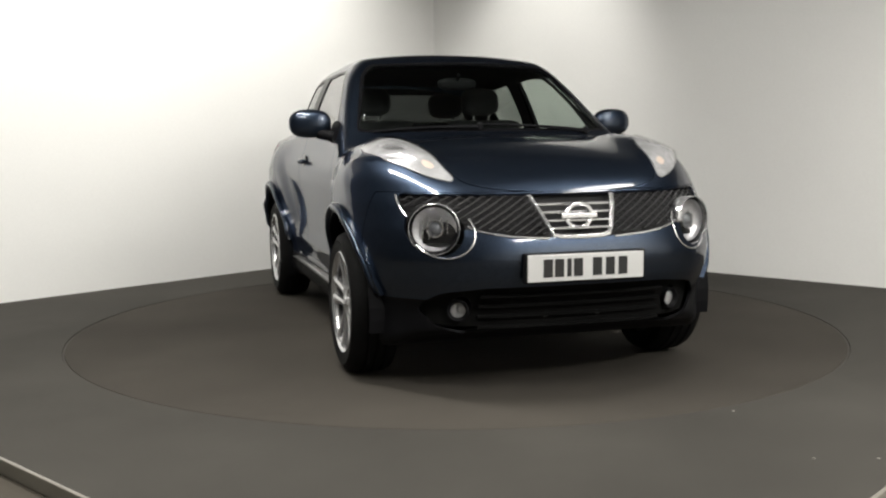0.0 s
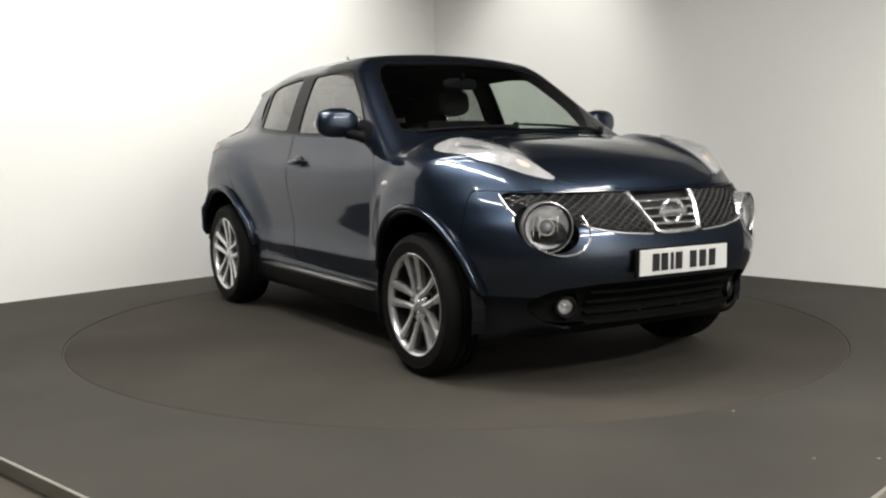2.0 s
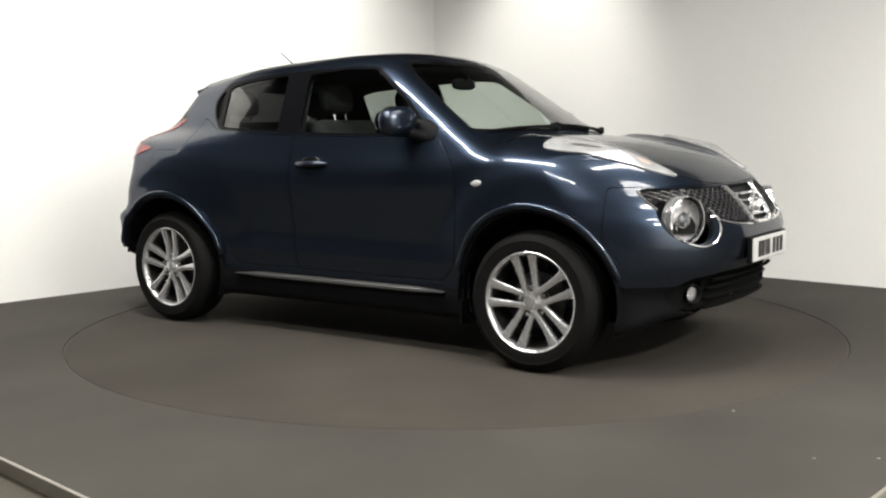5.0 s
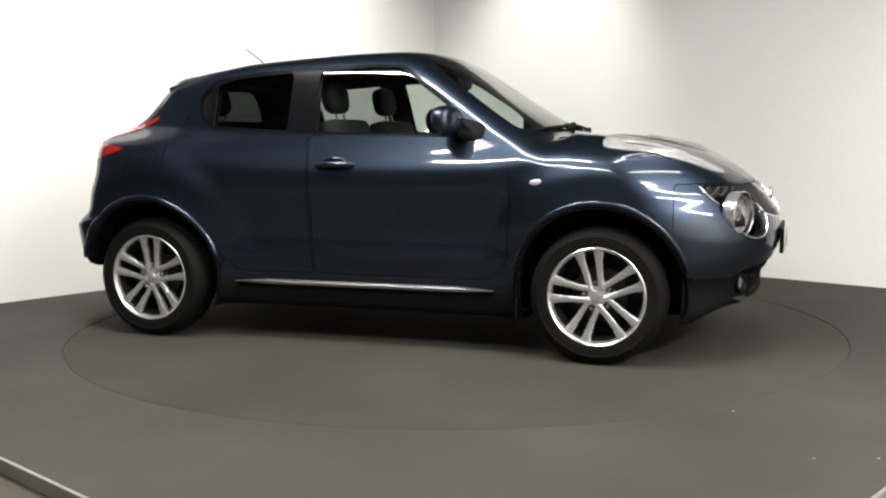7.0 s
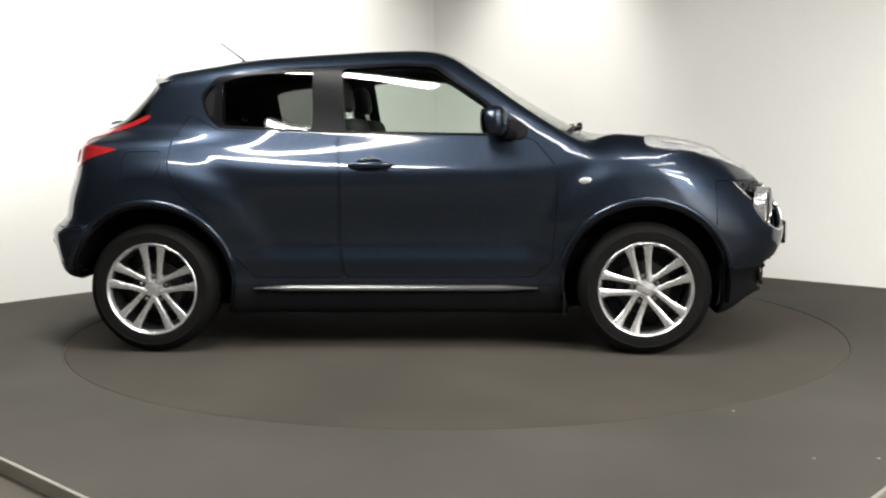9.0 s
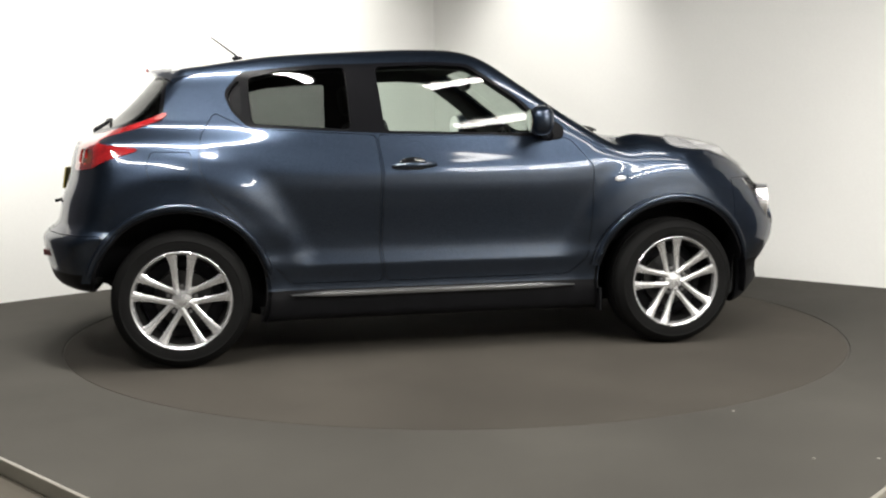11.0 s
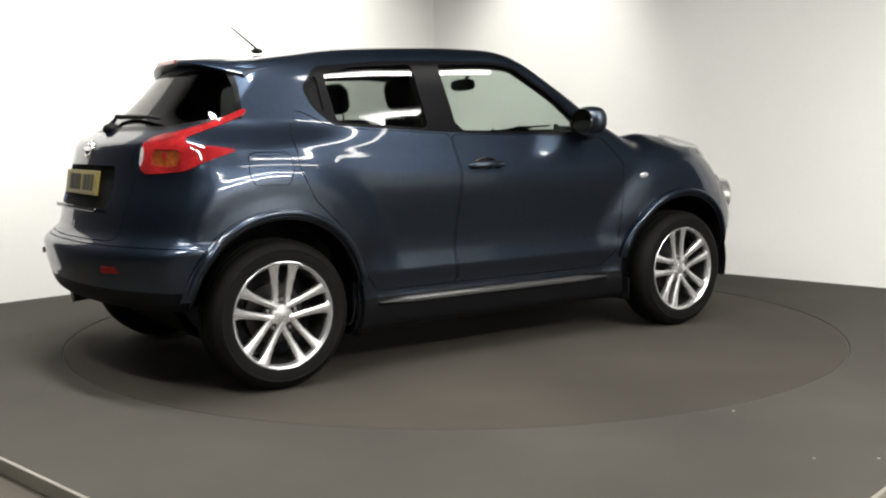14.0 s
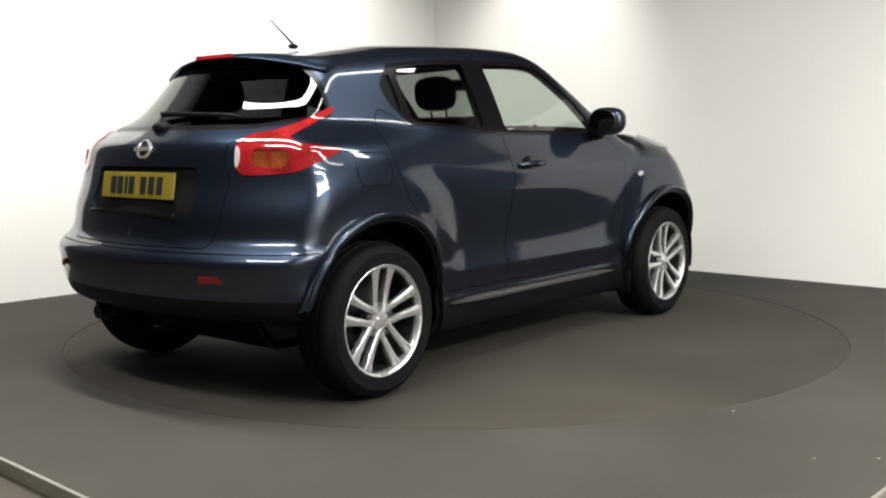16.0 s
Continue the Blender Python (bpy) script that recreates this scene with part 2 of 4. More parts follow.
def ceiling_tube(u, v, length, along, power):
    """A ceiling batten with a lit diffuser, out of view; those beyond the stage are added fill."""
    t = new("ceiling_light")
    t.matrix_world = ROOM @ pose(u, -v, CEILING, 0, 0, 0 if along == "u" else 90)
    tagged(t, "long white fluorescent batten lit out of view under the black ceiling", "ceiling light", "battens over the stage")
    part("housing", boxed(length + .06, .23, .06, pose(0, 0, -.03), .008), HOUSING, t)
    part("diffuser", boxed(length, .17, .03, pose(0, 0, -.076), .008), TUBE_GLOW, t)


for tube_row in TUBES:
    ceiling_tube(*tube_row)
# ---- car body form: x forward, y left, z up, origin on the ground midway between the axles ----
def curve(xs, ys, blur=.0):
    """A monotone cubic through the points, level past its ends; blur rounds off its kinks."""
    xs, ys = np.array(xs, float), np.array(ys, float)
    h, d = np.diff(xs), np.diff(ys) / np.diff(xs)
    m = np.zeros(len(xs))
    m[0], m[-1] = d[0], d[-1]
    for i in range(1, len(xs) - 1):
        if d[i - 1] * d[i] > 0:
            a, b = 2 * h[i] + h[i - 1], h[i] + 2 * h[i - 1]
            m[i] = (a + b) / (a / d[i - 1] + b / d[i])

    def value(x):
        x = np.clip(x, xs[0], xs[-1])
        i = np.clip(np.searchsorted(xs, x) - 1, 0, len(xs) - 2)
        t = (x - xs[i]) / h[i]
        return ((1 + 2 * t) * (1 - t) ** 2 * ys[i] + t * (1 - t) ** 2 * h[i] * m[i]
                + t * t * (3 - 2 * t) * ys[i + 1] + t * t * (t - 1) * h[i] * m[i + 1])
    if not blur:
        return value
    gap = (xs[-1] - xs[0]) / 3000
    grid = np.arange(xs[0], xs[-1] + gap / 2, gap)
    reach = np.arange(-3 * blur, 3 * blur, gap)
    weight = np.exp(-(reach / blur) ** 2 / 2)
    weight /= weight.sum()
    slopes = np.where(grid[:, None] + reach > xs[-1], d[-1], 0) * (grid[:, None] + reach - xs[-1]) + np.where(grid[:, None] + reach < xs[0], d[0], 0) * (grid[:, None] + reach - xs[0])
    table = ((value(grid[:, None] + reach) + slopes) * weight).sum(1)
    return lambda x: np.interp(x, grid, table)


def step(a, b, x):
    t = np.clip((x - a) / (b - a), 0, 1)
    return t * t * t * (t * (6 * t - 15) + 10)


def smax(a, b, k):
    h = np.maximum(k - np.abs(a - b), 0) / k
    return np.maximum(a, b) + h * h * k / 4


SIDE = curve([0.18, 0.24, 0.31, 0.36, 0.40, 0.44, 0.475, 0.50, 0.53, 0.56, 0.6, 0.7, 0.8, 0.87, 0.92, 0.97, 1.02, 1.07, 1.13, 1.3, 1.44, 1.52, 1.6],
    [0.750, 0.768, 0.775, 0.766, 0.769, 0.777, 0.785, 0.785, 0.779, 0.777, 0.780, 0.797, 0.818, 0.829, 0.829, 0.815, 0.795, 0.778, 0.76, 0.697, 0.633, 0.584, 0.519], .016)
TOP = curve([-1.75, -1.5, -1.2, -0.97, -0.74, -0.4, -0.07, 0.1, 0.22, 0.3, 0.466, 0.678, 0.907, 1.0, 1.06, 1.23, 1.4, 1.555, 1.7, 1.8, 1.9, 2.0],
    [1.391, 1.445, 1.49, 1.525, 1.555, 1.574, 1.585, 1.585, 1.570, 1.543, 1.447, 1.309, 1.176, 1.132, 1.118, 1.102, 1.077, 1.044, 1.004, 0.959, 0.917, 0.85], .03)
NOSE = curve([0.18, 0.24, 0.3, 0.37, 0.45, 0.52, 0.6, 0.66, 0.72, 0.77, 0.82, 0.86, 0.92, 1.0],
    [1.968, 1.998, 1.992, 1.990, 2.034, 2.072, 2.086, 2.075, 2.054, 2.017, 1.987, 1.948, 1.896, 1.794], .018)
TAIL = curve([0.2, 0.27, 0.34, 0.42, 0.5, 0.58, 0.625, 0.66, 0.7, 0.8, 0.92, 1.02, 1.08, 1.13, 1.2, 1.3, 1.4, 1.5],
    [-1.78, -1.862, -1.912, -1.953, -1.980, -1.995, -1.999, -1.959, -1.918, -1.899, -1.859, -1.835, -1.817, -1.745, -1.643, -1.532, -1.44, -1.357], .014)


def half_width(x, z):
    crest = np.exp(-((x - 1.25) / .40) ** 2) + 1.1 * np.exp(-((x + 1.28) / .40) ** 2)
    w = SIDE(z - .07 * crest * np.exp(-((z - .99) / .17) ** 2))
    up = step(1.05, 1.2, z)
    w = w - up * (0.154 * np.clip(-.55 - x, 0, 2) ** 1.6 + 0.017 * np.clip(x - .1, 0, 2) ** 2)
    for cx, cz, reach, top in ((1.265, .36, .60, .66), (-1.265, .36, .64, .68)):
        r = np.hypot(x - cx, z - cz)
        e = np.hypot((x - cx) / reach, (z - cz) / top)
        w = w + .026 * (1 - step(.36, .56, r)) + .046 * (1 - step(.74, 1.10, e)) * (.25 + .75 * step(.42, .70, z))
    w = w + .030 * step(1.50, 1.66, -x) * (1 - step(.635, .680, z)) * step(.30, .50, z)
    w = w + .004 * (1 - step(.470, .508, z)) * (1 - step(.60, .80, np.abs(x + .02)))
    return w


def body_field(x, y, z):
    y = np.abs(y)
    x2 = x + 0.059 * y * y * step(.05, .5, x) * (1 - step(1.0, 1.2, x))
    hood = step(.95, 1.15, x)
    top = TOP(x2) - (1 - hood) * (0.036 * (y / .55) ** 2.4) - hood * (0.049 * (y / .7) ** 2 - .042 * np.exp(-((y - .63) / .12) ** 2) * (1 - step(1.55, 1.8, x)))
    a = y - half_width(x, z)
    b = (z - top) * .85
    f = smax(a, b, .07)
    front = x - (NOSE(z) - 0.132 * y ** 2 - 1.16 * np.maximum(y - .1, 0) ** 4)
    rear = (TAIL(z) + .22 * step(1.08, 1.25, z) * y ** 2 + 0.225 * y ** 2 + 0.181 * y ** 4) - x
    f = smax(f, front, .06)
    f = smax(f, rear * .9, .05)
    f = smax(f, .19 + .19 * step(1.46, 1.70, -x) + .085 * step(1.6, 1.9, x) - z, .05)
    return f


def body_skin(nu=300, nv=190):
    """The skin of the car's left half, as points, normals and triangles."""
    z0, end = .72, 1.25
    th = np.linspace(-np.pi / 2, np.pi / 2, nv)
    ph = np.linspace(0, np.pi / 2, 61)[1:]
    s = np.linspace(-end, end, nu)
    ax = np.concatenate([np.full(60, -end), s, np.full(60, end)])
    sl = np.concatenate([-np.sin(ph[::-1]), np.zeros(nu), np.sin(ph)])
    cl = np.sqrt(1 - sl ** 2)
    o = np.zeros((len(ax), nv, 3))
    o[..., 0], o[..., 2] = ax[:, None], z0
    d = np.stack([np.broadcast_to(sl[:, None], o.shape[:2]), cl[:, None] * np.cos(th), cl[:, None] * np.sin(th)], -1)
    lo, hi = np.zeros(o.shape[:2]), np.full(o.shape[:2], 1.6)
    for _ in range(34):
        mid = (lo + hi) / 2
        q = o + d * mid[..., None]
        out = body_field(q[..., 0], q[..., 1], q[..., 2]) > 0
        hi, lo = np.where(out, mid, hi), np.where(out, lo, mid)
    q = (o + d * lo[..., None]).reshape(-1, 3)
    q[:, 1] = np.where(np.abs(q[:, 1]) < 1e-4, 0, q[:, 1])
    e = .002
    n = np.stack([body_field(*(q + e * v).T) - body_field(*(q - e * v).T) for v in np.eye(3)], -1)
    n /= np.linalg.norm(n, axis=1, keepdims=True)
    i, j = np.meshgrid(np.arange(len(ax) - 1), np.arange(nv - 1), indexing="ij")
    a, b, c, dd = i * nv + j, (i + 1) * nv + j, (i + 1) * nv + j + 1, i * nv + j + 1
    tri = np.concatenate([np.stack([a, c, b], -1).reshape(-1, 3), np.stack([a, dd, c], -1).reshape(-1, 3)])
    return q, n, tri


# ---- cutting the skin into panels ----
def split(piece, f):
    """Cuts a piece (points, normals, triangles) along f = 0. Returns what lies inside (f < 0) and the rest."""
    V, N, T = piece
    d = f(V)
    d = np.where(np.abs(d) < 1e-6, 1e-6, d)
    neg = (d < 0)[T]
    count = neg.sum(1)
    inside, outside = [T[count == 3]], [T[count == 0]]
    extra_v, extra_n, seen = [], [], {}
    add_in, add_out = [], []

    def cut(i, j):
        key = (i, j) if i < j else (j, i)
        if key not in seen:
            t = d[key[0]] / (d[key[0]] - d[key[1]])
            extra_v.append(V[key[0]] * (1 - t) + V[key[1]] * t)
            n = N[key[0]] * (1 - t) + N[key[1]] * t
            extra_n.append(n / np.linalg.norm(n))
            seen[key] = len(V) + len(extra_v) - 1
        return seen[key]

    for tri in T[(count == 1) | (count == 2)]:
        s = [d[k] < 0 for k in tri]
        lone = s.index(True) if sum(s) == 1 else s.index(False)
        a, b, c = int(tri[lone]), int(tri[(lone + 1) % 3]), int(tri[(lone + 2) % 3])
        ab, ac = cut(a, b), cut(a, c)
        one, two = (add_in, add_out) if sum(s) == 1 else (add_out, add_in)
        one.append((a, ab, ac))
        two += [(ab, b, c), (ab, c, ac)]
    if extra_v:
        V, N = np.vstack([V, extra_v]), np.vstack([N, extra_n])
    for group, more in ((inside, add_in), (outside, add_out)):
        if more:
            group.append(np.array(more))
    return (V, N, np.concatenate(inside)), (V, N, np.concatenate(outside))


def compact(piece):
    V, N, T = piece
    used, back = np.unique(T, return_inverse=True)
    return V[used], N[used], back.reshape(-1, 3)


def rounded(points, radius=.03):
    """A closed outline with its corners rounded off."""
    p = [np.array(q, float) for q in points]
    out = []
    for k, b in enumerate(p):
        a, c = p[k - 1], p[(k + 1) % len(p)]
        la, lc = np.linalg.norm(a - b), np.linalg.norm(c - b)
        r = min(radius, .45 * la, .45 * lc)
        p0, p2 = b + (a - b) / la * r, b + (c - b) / lc * r
        out += [(1 - t) ** 2 * p0 + 2 * t * (1 - t) * b + t * t * p2 for t in (0, .2, .4, .6, .8, 1)]
    return np.array(out)


def outline(points, plane, where=None, radius=.03):
    """The signed distance from an outline drawn in the plane 'xz', 'yz', 'xy', or 'sz' (s runs round the rear corner)."""
    poly = rounded(points, radius)

    def f(V):
        x, y, z = V.T
        a, b = {"xz": (x, z), "yz": (y, z), "xy": (x, y), "sz": ((x + y) * .70711, z)}[plane]
        best, crossed = np.full(len(V), 9.0), np.zeros(len(V), bool)
        for (ax, ay), (bx, by) in zip(poly, np.roll(poly, -1, 0)):
            ex, ey = bx - ax, by - ay
            t = np.clip(((a - ax) * ex + (b - ay) * ey) / (ex * ex + ey * ey + 1e-12), 0, 1)
            best = np.minimum(best, np.hypot(a - ax - t * ex, b - ay - t * ey))
            if ay != by:
                crossed ^= ((ay > b) != (by > b)) & (a < (bx - ax) * (b - ay) / (by - ay) + ax)
        sd = np.where(crossed, -best, best)
        return sd if where is None else np.where(where(x, y, z), sd, np.maximum(sd, .2))
    return f


def grown(f, by):
    return lambda V: f(V) - by


def panel(name, piece, mat, parent, side, label="", depth=.014, offset=0.0):
    """A piece of the skin as one mesh, with its edges turned inwards. side: 1 left, -1 right, 0 both halves in one."""
    V, N, T = compact(piece)
    V = V + N * offset
    verts, faces, normals = [], [], []
    for sign in ((1, -1) if side == 0 else (side,)):
        v, n = V * (1, sign, 1), N * (1, sign, 1)
        t = T if sign == 1 else T[:, ::-1]
        base = sum(len(a) for a in verts)
        edges = np.concatenate([t[:, [0, 1]], t[:, [1, 2]], t[:, [2, 0]]])
        key = np.sort(edges, 1)
        _, first, count = np.unique(key, axis=0, return_index=True, return_counts=True)
        rim = edges[first[count == 1]]
        rim = rim[~((np.abs(v[rim[:, 0], 1]) < 1e-4) & (np.abs(v[rim[:, 1], 1]) < 1e-4))]
        verts.append(v)
        faces += [(base + a, base + b, base + c) for a, b, c in t.tolist()]
        normals += n[t].reshape(-1, 3).tolist()
        if depth and len(rim):
            ids, back = np.unique(rim, return_inverse=True)
            back = back.reshape(-1, 2)
            verts.append(v[ids] - n[ids] * depth)
            low = base + len(v)
            for (a, b), (ra, rb) in zip(rim.tolist(), back.tolist()):
                faces.append((base + b, base + a, low + ra, low + rb))
                e, h = v[b] - v[a], n[a]
                w = np.cross(e, h)
                w = w / (np.linalg.norm(w) + 1e-12)
                normals += [w.tolist()] * 4
    me = bpy.data.meshes.new(name)
    me.from_pydata(np.concatenate(verts).tolist(), [], faces)
    me.materials.append(mat)
    for p in me.polygons:
        p.use_smooth = True
    me.normals_split_custom_set(normals)
    ob = new(name, me)
    ob.parent = parent
    return tagged(ob, label)


def pair(name, piece, mat, parent, label="", depth=.014, offset=0.0):
    return [panel(name, piece, mat, parent, s, label, depth, offset) for s in (1, -1)]


# ---- the car ----
HUBS = [(1.265, 1), (1.265, -1), (-1.265, 1), (-1.265, -1)]


def end_table(sign):
    """The skin's x over a grid of widths and heights, at the nose or the tail."""
    y, z = np.meshgrid(np.linspace(0, .85, 171), np.linspace(.2, 1.5, 261), indexing="ij")
    lo, hi = np.zeros(y.shape), np.full(y.shape, 2.4)
    for _ in range(26):
        mid = (lo + hi) / 2
        out = body_field(sign * mid, y, z) > 0
        hi, lo = np.where(out, mid, hi), np.where(out, lo, mid)
    return sign * lo


ENDS = {True: end_table(1), False: end_table(-1)}


def skin_point(y, z, front=True):
    """The skin's x at a height and a distance from the middle, at the nose or the tail."""
    a, b = min(abs(y), .849) / .005, (min(max(z, .2), 1.499) - .2) / .005
    i, j = int(a), int(b)
    a, b, t = a - i, b - j, ENDS[front]
    return float(t[i, j] * (1 - a) * (1 - b) + t[i + 1, j] * a * (1 - b) + t[i, j + 1] * (1 - a) * b + t[i + 1, j + 1] * a * b)


def side_y(x, z):
    lo, hi = 0.0, 1.2
    for _ in range(30):
        mid = (lo + hi) / 2
        if body_field(np.array(x), np.array(mid), np.array(z)) > 0:
            hi = mid
        else:
            lo = mid
    return lo


def car_shell(car):
    skin = body_skin()
    beside = lambda x, y, z: y > .33
    ahead = lambda x, y, z: x > 1.2
    behind = lambda x, y, z: x < -1.1
    # wheel openings with a raised painted lip
    for cx in (1.265, -1.265):
        hole = lambda V, r, cx=cx: np.where(V[:, 1] > .42, np.hypot(V[:, 0] - cx, V[:, 2] - .350) - r, .3)
        _, skin = split(skin, lambda V: hole(V, .408))
        ring, skin = split(skin, lambda V: np.where(V[:, 2] > .43, hole(V, .456), .3))
        lip, flare = split(ring, lambda V: hole(V, .420))
        pair("wheel_arch_trim", flare, PAINT_BLUE, car, "dark blue raised wheel arch flare", .034, .020)
        pair("wheel_arch_edge", lip, PLASTIC, car, "black inner edge of the wheel arch", .034, .012)
    lining = skin
    # glass
    wind = outline([(-.3, 1.134), (.60, 1.128), (.690, 1.132), (.680, 1.17), (.575, 1.445), (.510, 1.515), (-.3, 1.538)], "yz", lambda x, y, z: x > .12, .06)
    front_side = outline([(-.255, 1.138), (-.285, 1.462), (.02, 1.476), (.19, 1.466), (.44, 1.29), (.61, 1.118)], "xz", beside, .03)
    rear_side = outline([(-.905, 1.176), (-.925, 1.402), (-.79, 1.434), (-.44, 1.460), (-.425, 1.146)], "xz", beside, .03)
    quarter = outline([(-1.025, 1.325), (-.962, 1.402), (-.955, 1.205), (-1.0, 1.255)], "xz", beside, .03)
    hatch_face = outline([(-.3, 1.142), (.49, 1.142), (.60, 1.165), (.72, 1.225), (.72, 1.31), (.64, 1.40), (.50, 1.440), (-.3, 1.450)], "yz", behind)
    hatch_glass = lambda V: np.maximum(hatch_face(V), V[:, 0] + 1.330 - .10 * (V[:, 2] - 1.25))
    surround = outline([(-1.042, 1.335), (-.955, 1.436), (-.6, 1.472), (-.28, 1.482), (.03, 1.491), (.205, 1.480), (.46, 1.297), (.66, 1.100), (.3, 1.112), (-.25, 1.124), (-.93, 1.160), (-1.012, 1.245)], "xz", beside, .03)
    for f in (wind, front_side, rear_side, hatch_glass):
        _, lining = split(lining, f)
    tail = outline([(-.488, 1.240), (-.60, 1.178), (-.70, 1.138), (-.81, 1.122), (-.872, 1.085), (-.876, .99), (-.838, .955), (-.625, .970), (-.435, 1.058), (-.62, 1.084), (-.66, 1.108), (-.550, 1.172), (-.480, 1.215)], "sz", behind, .03)
    piece, skin = split(skin, tail)
    cell, piece = split(piece, outline([(-.805, 1.062), (-.805, .995), (-.70, .985), (-.655, .998), (-.655, 1.058)], "sz", behind, .02))
    white, piece = split(piece, outline([(-.90, 1.070), (-.90, .995), (-.857, .985), (-.850, 1.05), (-.860, 1.080)], "sz", behind, .02))
    divider, cell = split(cell, lambda V: np.abs((V[:, 0] + V[:, 1]) * .70711 + .735) - .007)
    pair("tail_lamp", piece, TAIL_RED, car, "red boomerang-shaped tail lamp", .05, .004)
    pair("turn_signal_cell", cell, TAIL_AMBER, car, "brownish amber cells in the tail lamp", .05, -.003)
    pair("lamp_divider", divider, TAIL_RED, car, "red bar between the lamp cells", .05, .004)
    pair("reversing_lamp", white, LAMP_INNER, car, "pale reversing lamp at the inner end", .05, .003)
    piece, skin = split(skin, wind)
    band, pane = split(piece, lambda V: -wind(V) - .014)
    panel("windscreen", pane, GLASS_CLEAR, car, 0, "clear laminated windscreen", 0)
    panel("windscreen_border", band, GLOSS_BLACK, car, 0, "black printed windscreen border", .01)
    piece, skin = split(skin, hatch_glass)
    band, pane = split(piece, lambda V: -hatch_glass(V) - .020)
    panel("rear_window", pane, GLASS_HATCH, car, 0, "tinted rear window", 0)
    panel("rear_window_border", band, FRAME_BLACK, car, 0, "black printed window border", .01)
    frame_piece, skin = split(skin, surround)
    piece, frame_piece = split(frame_piece, front_side)
    pair("front_side_window", piece, GLASS_SIDE, car, "clear front door window", 0, -.006)
    piece, frame_piece = split(frame_piece, rear_side)
    pair("rear_side_window", piece, GLASS_REAR, car, "tinted rear door window", 0, -.006)
    piece, frame_piece = split(frame_piece, quarter)
    pair("hidden_door_handle", piece, PLASTIC, car, "black recessed rear door handle panel", .0, -.014)
    front_frame, rear_frame = split(frame_piece, lambda V: -(V[:, 0] + .335))
    pair("front_window_frame", front_frame, FRAME_BLACK, car, "satin black front window frame and pillar cover")
    pair("rear_window_frame", rear_frame, FRAME_BLACK, car, "satin black rear window frame and pillar cover")
    # lamps
    upper = outline([(1.262, .77), (1.27, .655), (1.35, .590), (1.50, .542), (1.72, .508), (1.845, .470), (1.75, .592), (1.60, .692), (1.42, .768)], "xy", lambda x, y, z: (z > .80) & (x > 1.1), .08)
    piece, skin = split(skin, upper)
    pair("upper_lamp", piece, LENS_CLEAR, car, "clear lens of the fender-top lamp", .012, .014)
    amber, rest = split(piece, lambda V: np.hypot((V[:, 0] - 1.69) * .62, (V[:, 1] - .560) + .35 * (V[:, 0] - 1.69)) - .020)
    bowl, rest = split(rest, lambda V: np.hypot((V[:, 0] - 1.46) / .11, (V[:, 1] - .655 + .25 * (V[:, 0] - 1.46)) / .042) - 1)
    pair("upper_lamp_bowl", bowl, CHROME, car, "bright reflector bowl in the fender-top lamp", .02, -.004)
    pair("upper_lamp_insert", rest, LAMP_INNER, car, "silver fender-top lamp insert", .02, .006)
    pair("turn_signal_insert", amber, AMBER, car, "amber turn signal insert", .02, .006)
    head = lambda V: np.where(V[:, 0] > 1.2, np.hypot(V[:, 1] - .598, V[:, 2] - .723) - .106, .3)
    _, skin = split(skin, head)
    fog = lambda V: np.where(V[:, 0] > 1.2, np.hypot(V[:, 1] - .498, V[:, 2] - .378) - .046, .3)
    _, skin = split(skin, fog)
    # grille opening, lower intake, rear plate recess
    grille = outline([(-.3, .862), (.60, .866), (.712, .868), (.705, .79), (.60, .70), (.47, .728), (.3, .698), (.15, .686), (-.3, .686)], "yz", ahead, .04)
    _, skin = split(skin, grille)
    intake = outline([(-.3, .484), (.40, .482), (.58, .460), (.665, .39), (.60, .315), (.46, .272), (-.3, .262)], "yz", ahead, .04)
    piece, skin = split(skin, intake)
    panel("lower_intake", piece, INTAKE, car, 0, "black plastic lower intake", .03, -.03)
    recess = outline([(-.3, .992), (.35, .990), (.372, .84), (.34, .805), (-.3, .800)], "yz", behind, .03)
    piece, skin = split(skin, recess)
    panel("plate_recess", piece, INTAKE, car, 0, "black number plate recess", .02, -.012)
    # lower cladding
    piece, skin = split(skin, lambda V: np.where(np.abs(V[:, 0]) < 1.0, V[:, 2] - .352, .3))
    panel("sill", piece, PLASTIC, car, 0, "black plastic sills and underbody", .012)
    piece, skin = split(skin, lambda V: np.where(V[:, 0] < -1.0, V[:, 2] - .470, .3))
    panel("lower_rear_bumper", piece, PLASTIC, car, 0, "black plastic lower rear bumper", .012)
    # the black runs above the real lip, for shade on the painted bumper
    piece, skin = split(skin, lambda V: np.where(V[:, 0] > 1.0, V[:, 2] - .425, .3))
    panel("front_lip_and_shade", piece, PLASTIC, car, 0, "black plastic front lip, raised to stand for shade on the lower bumper", .012)
    # panels with their shut lines
    gap = .0017
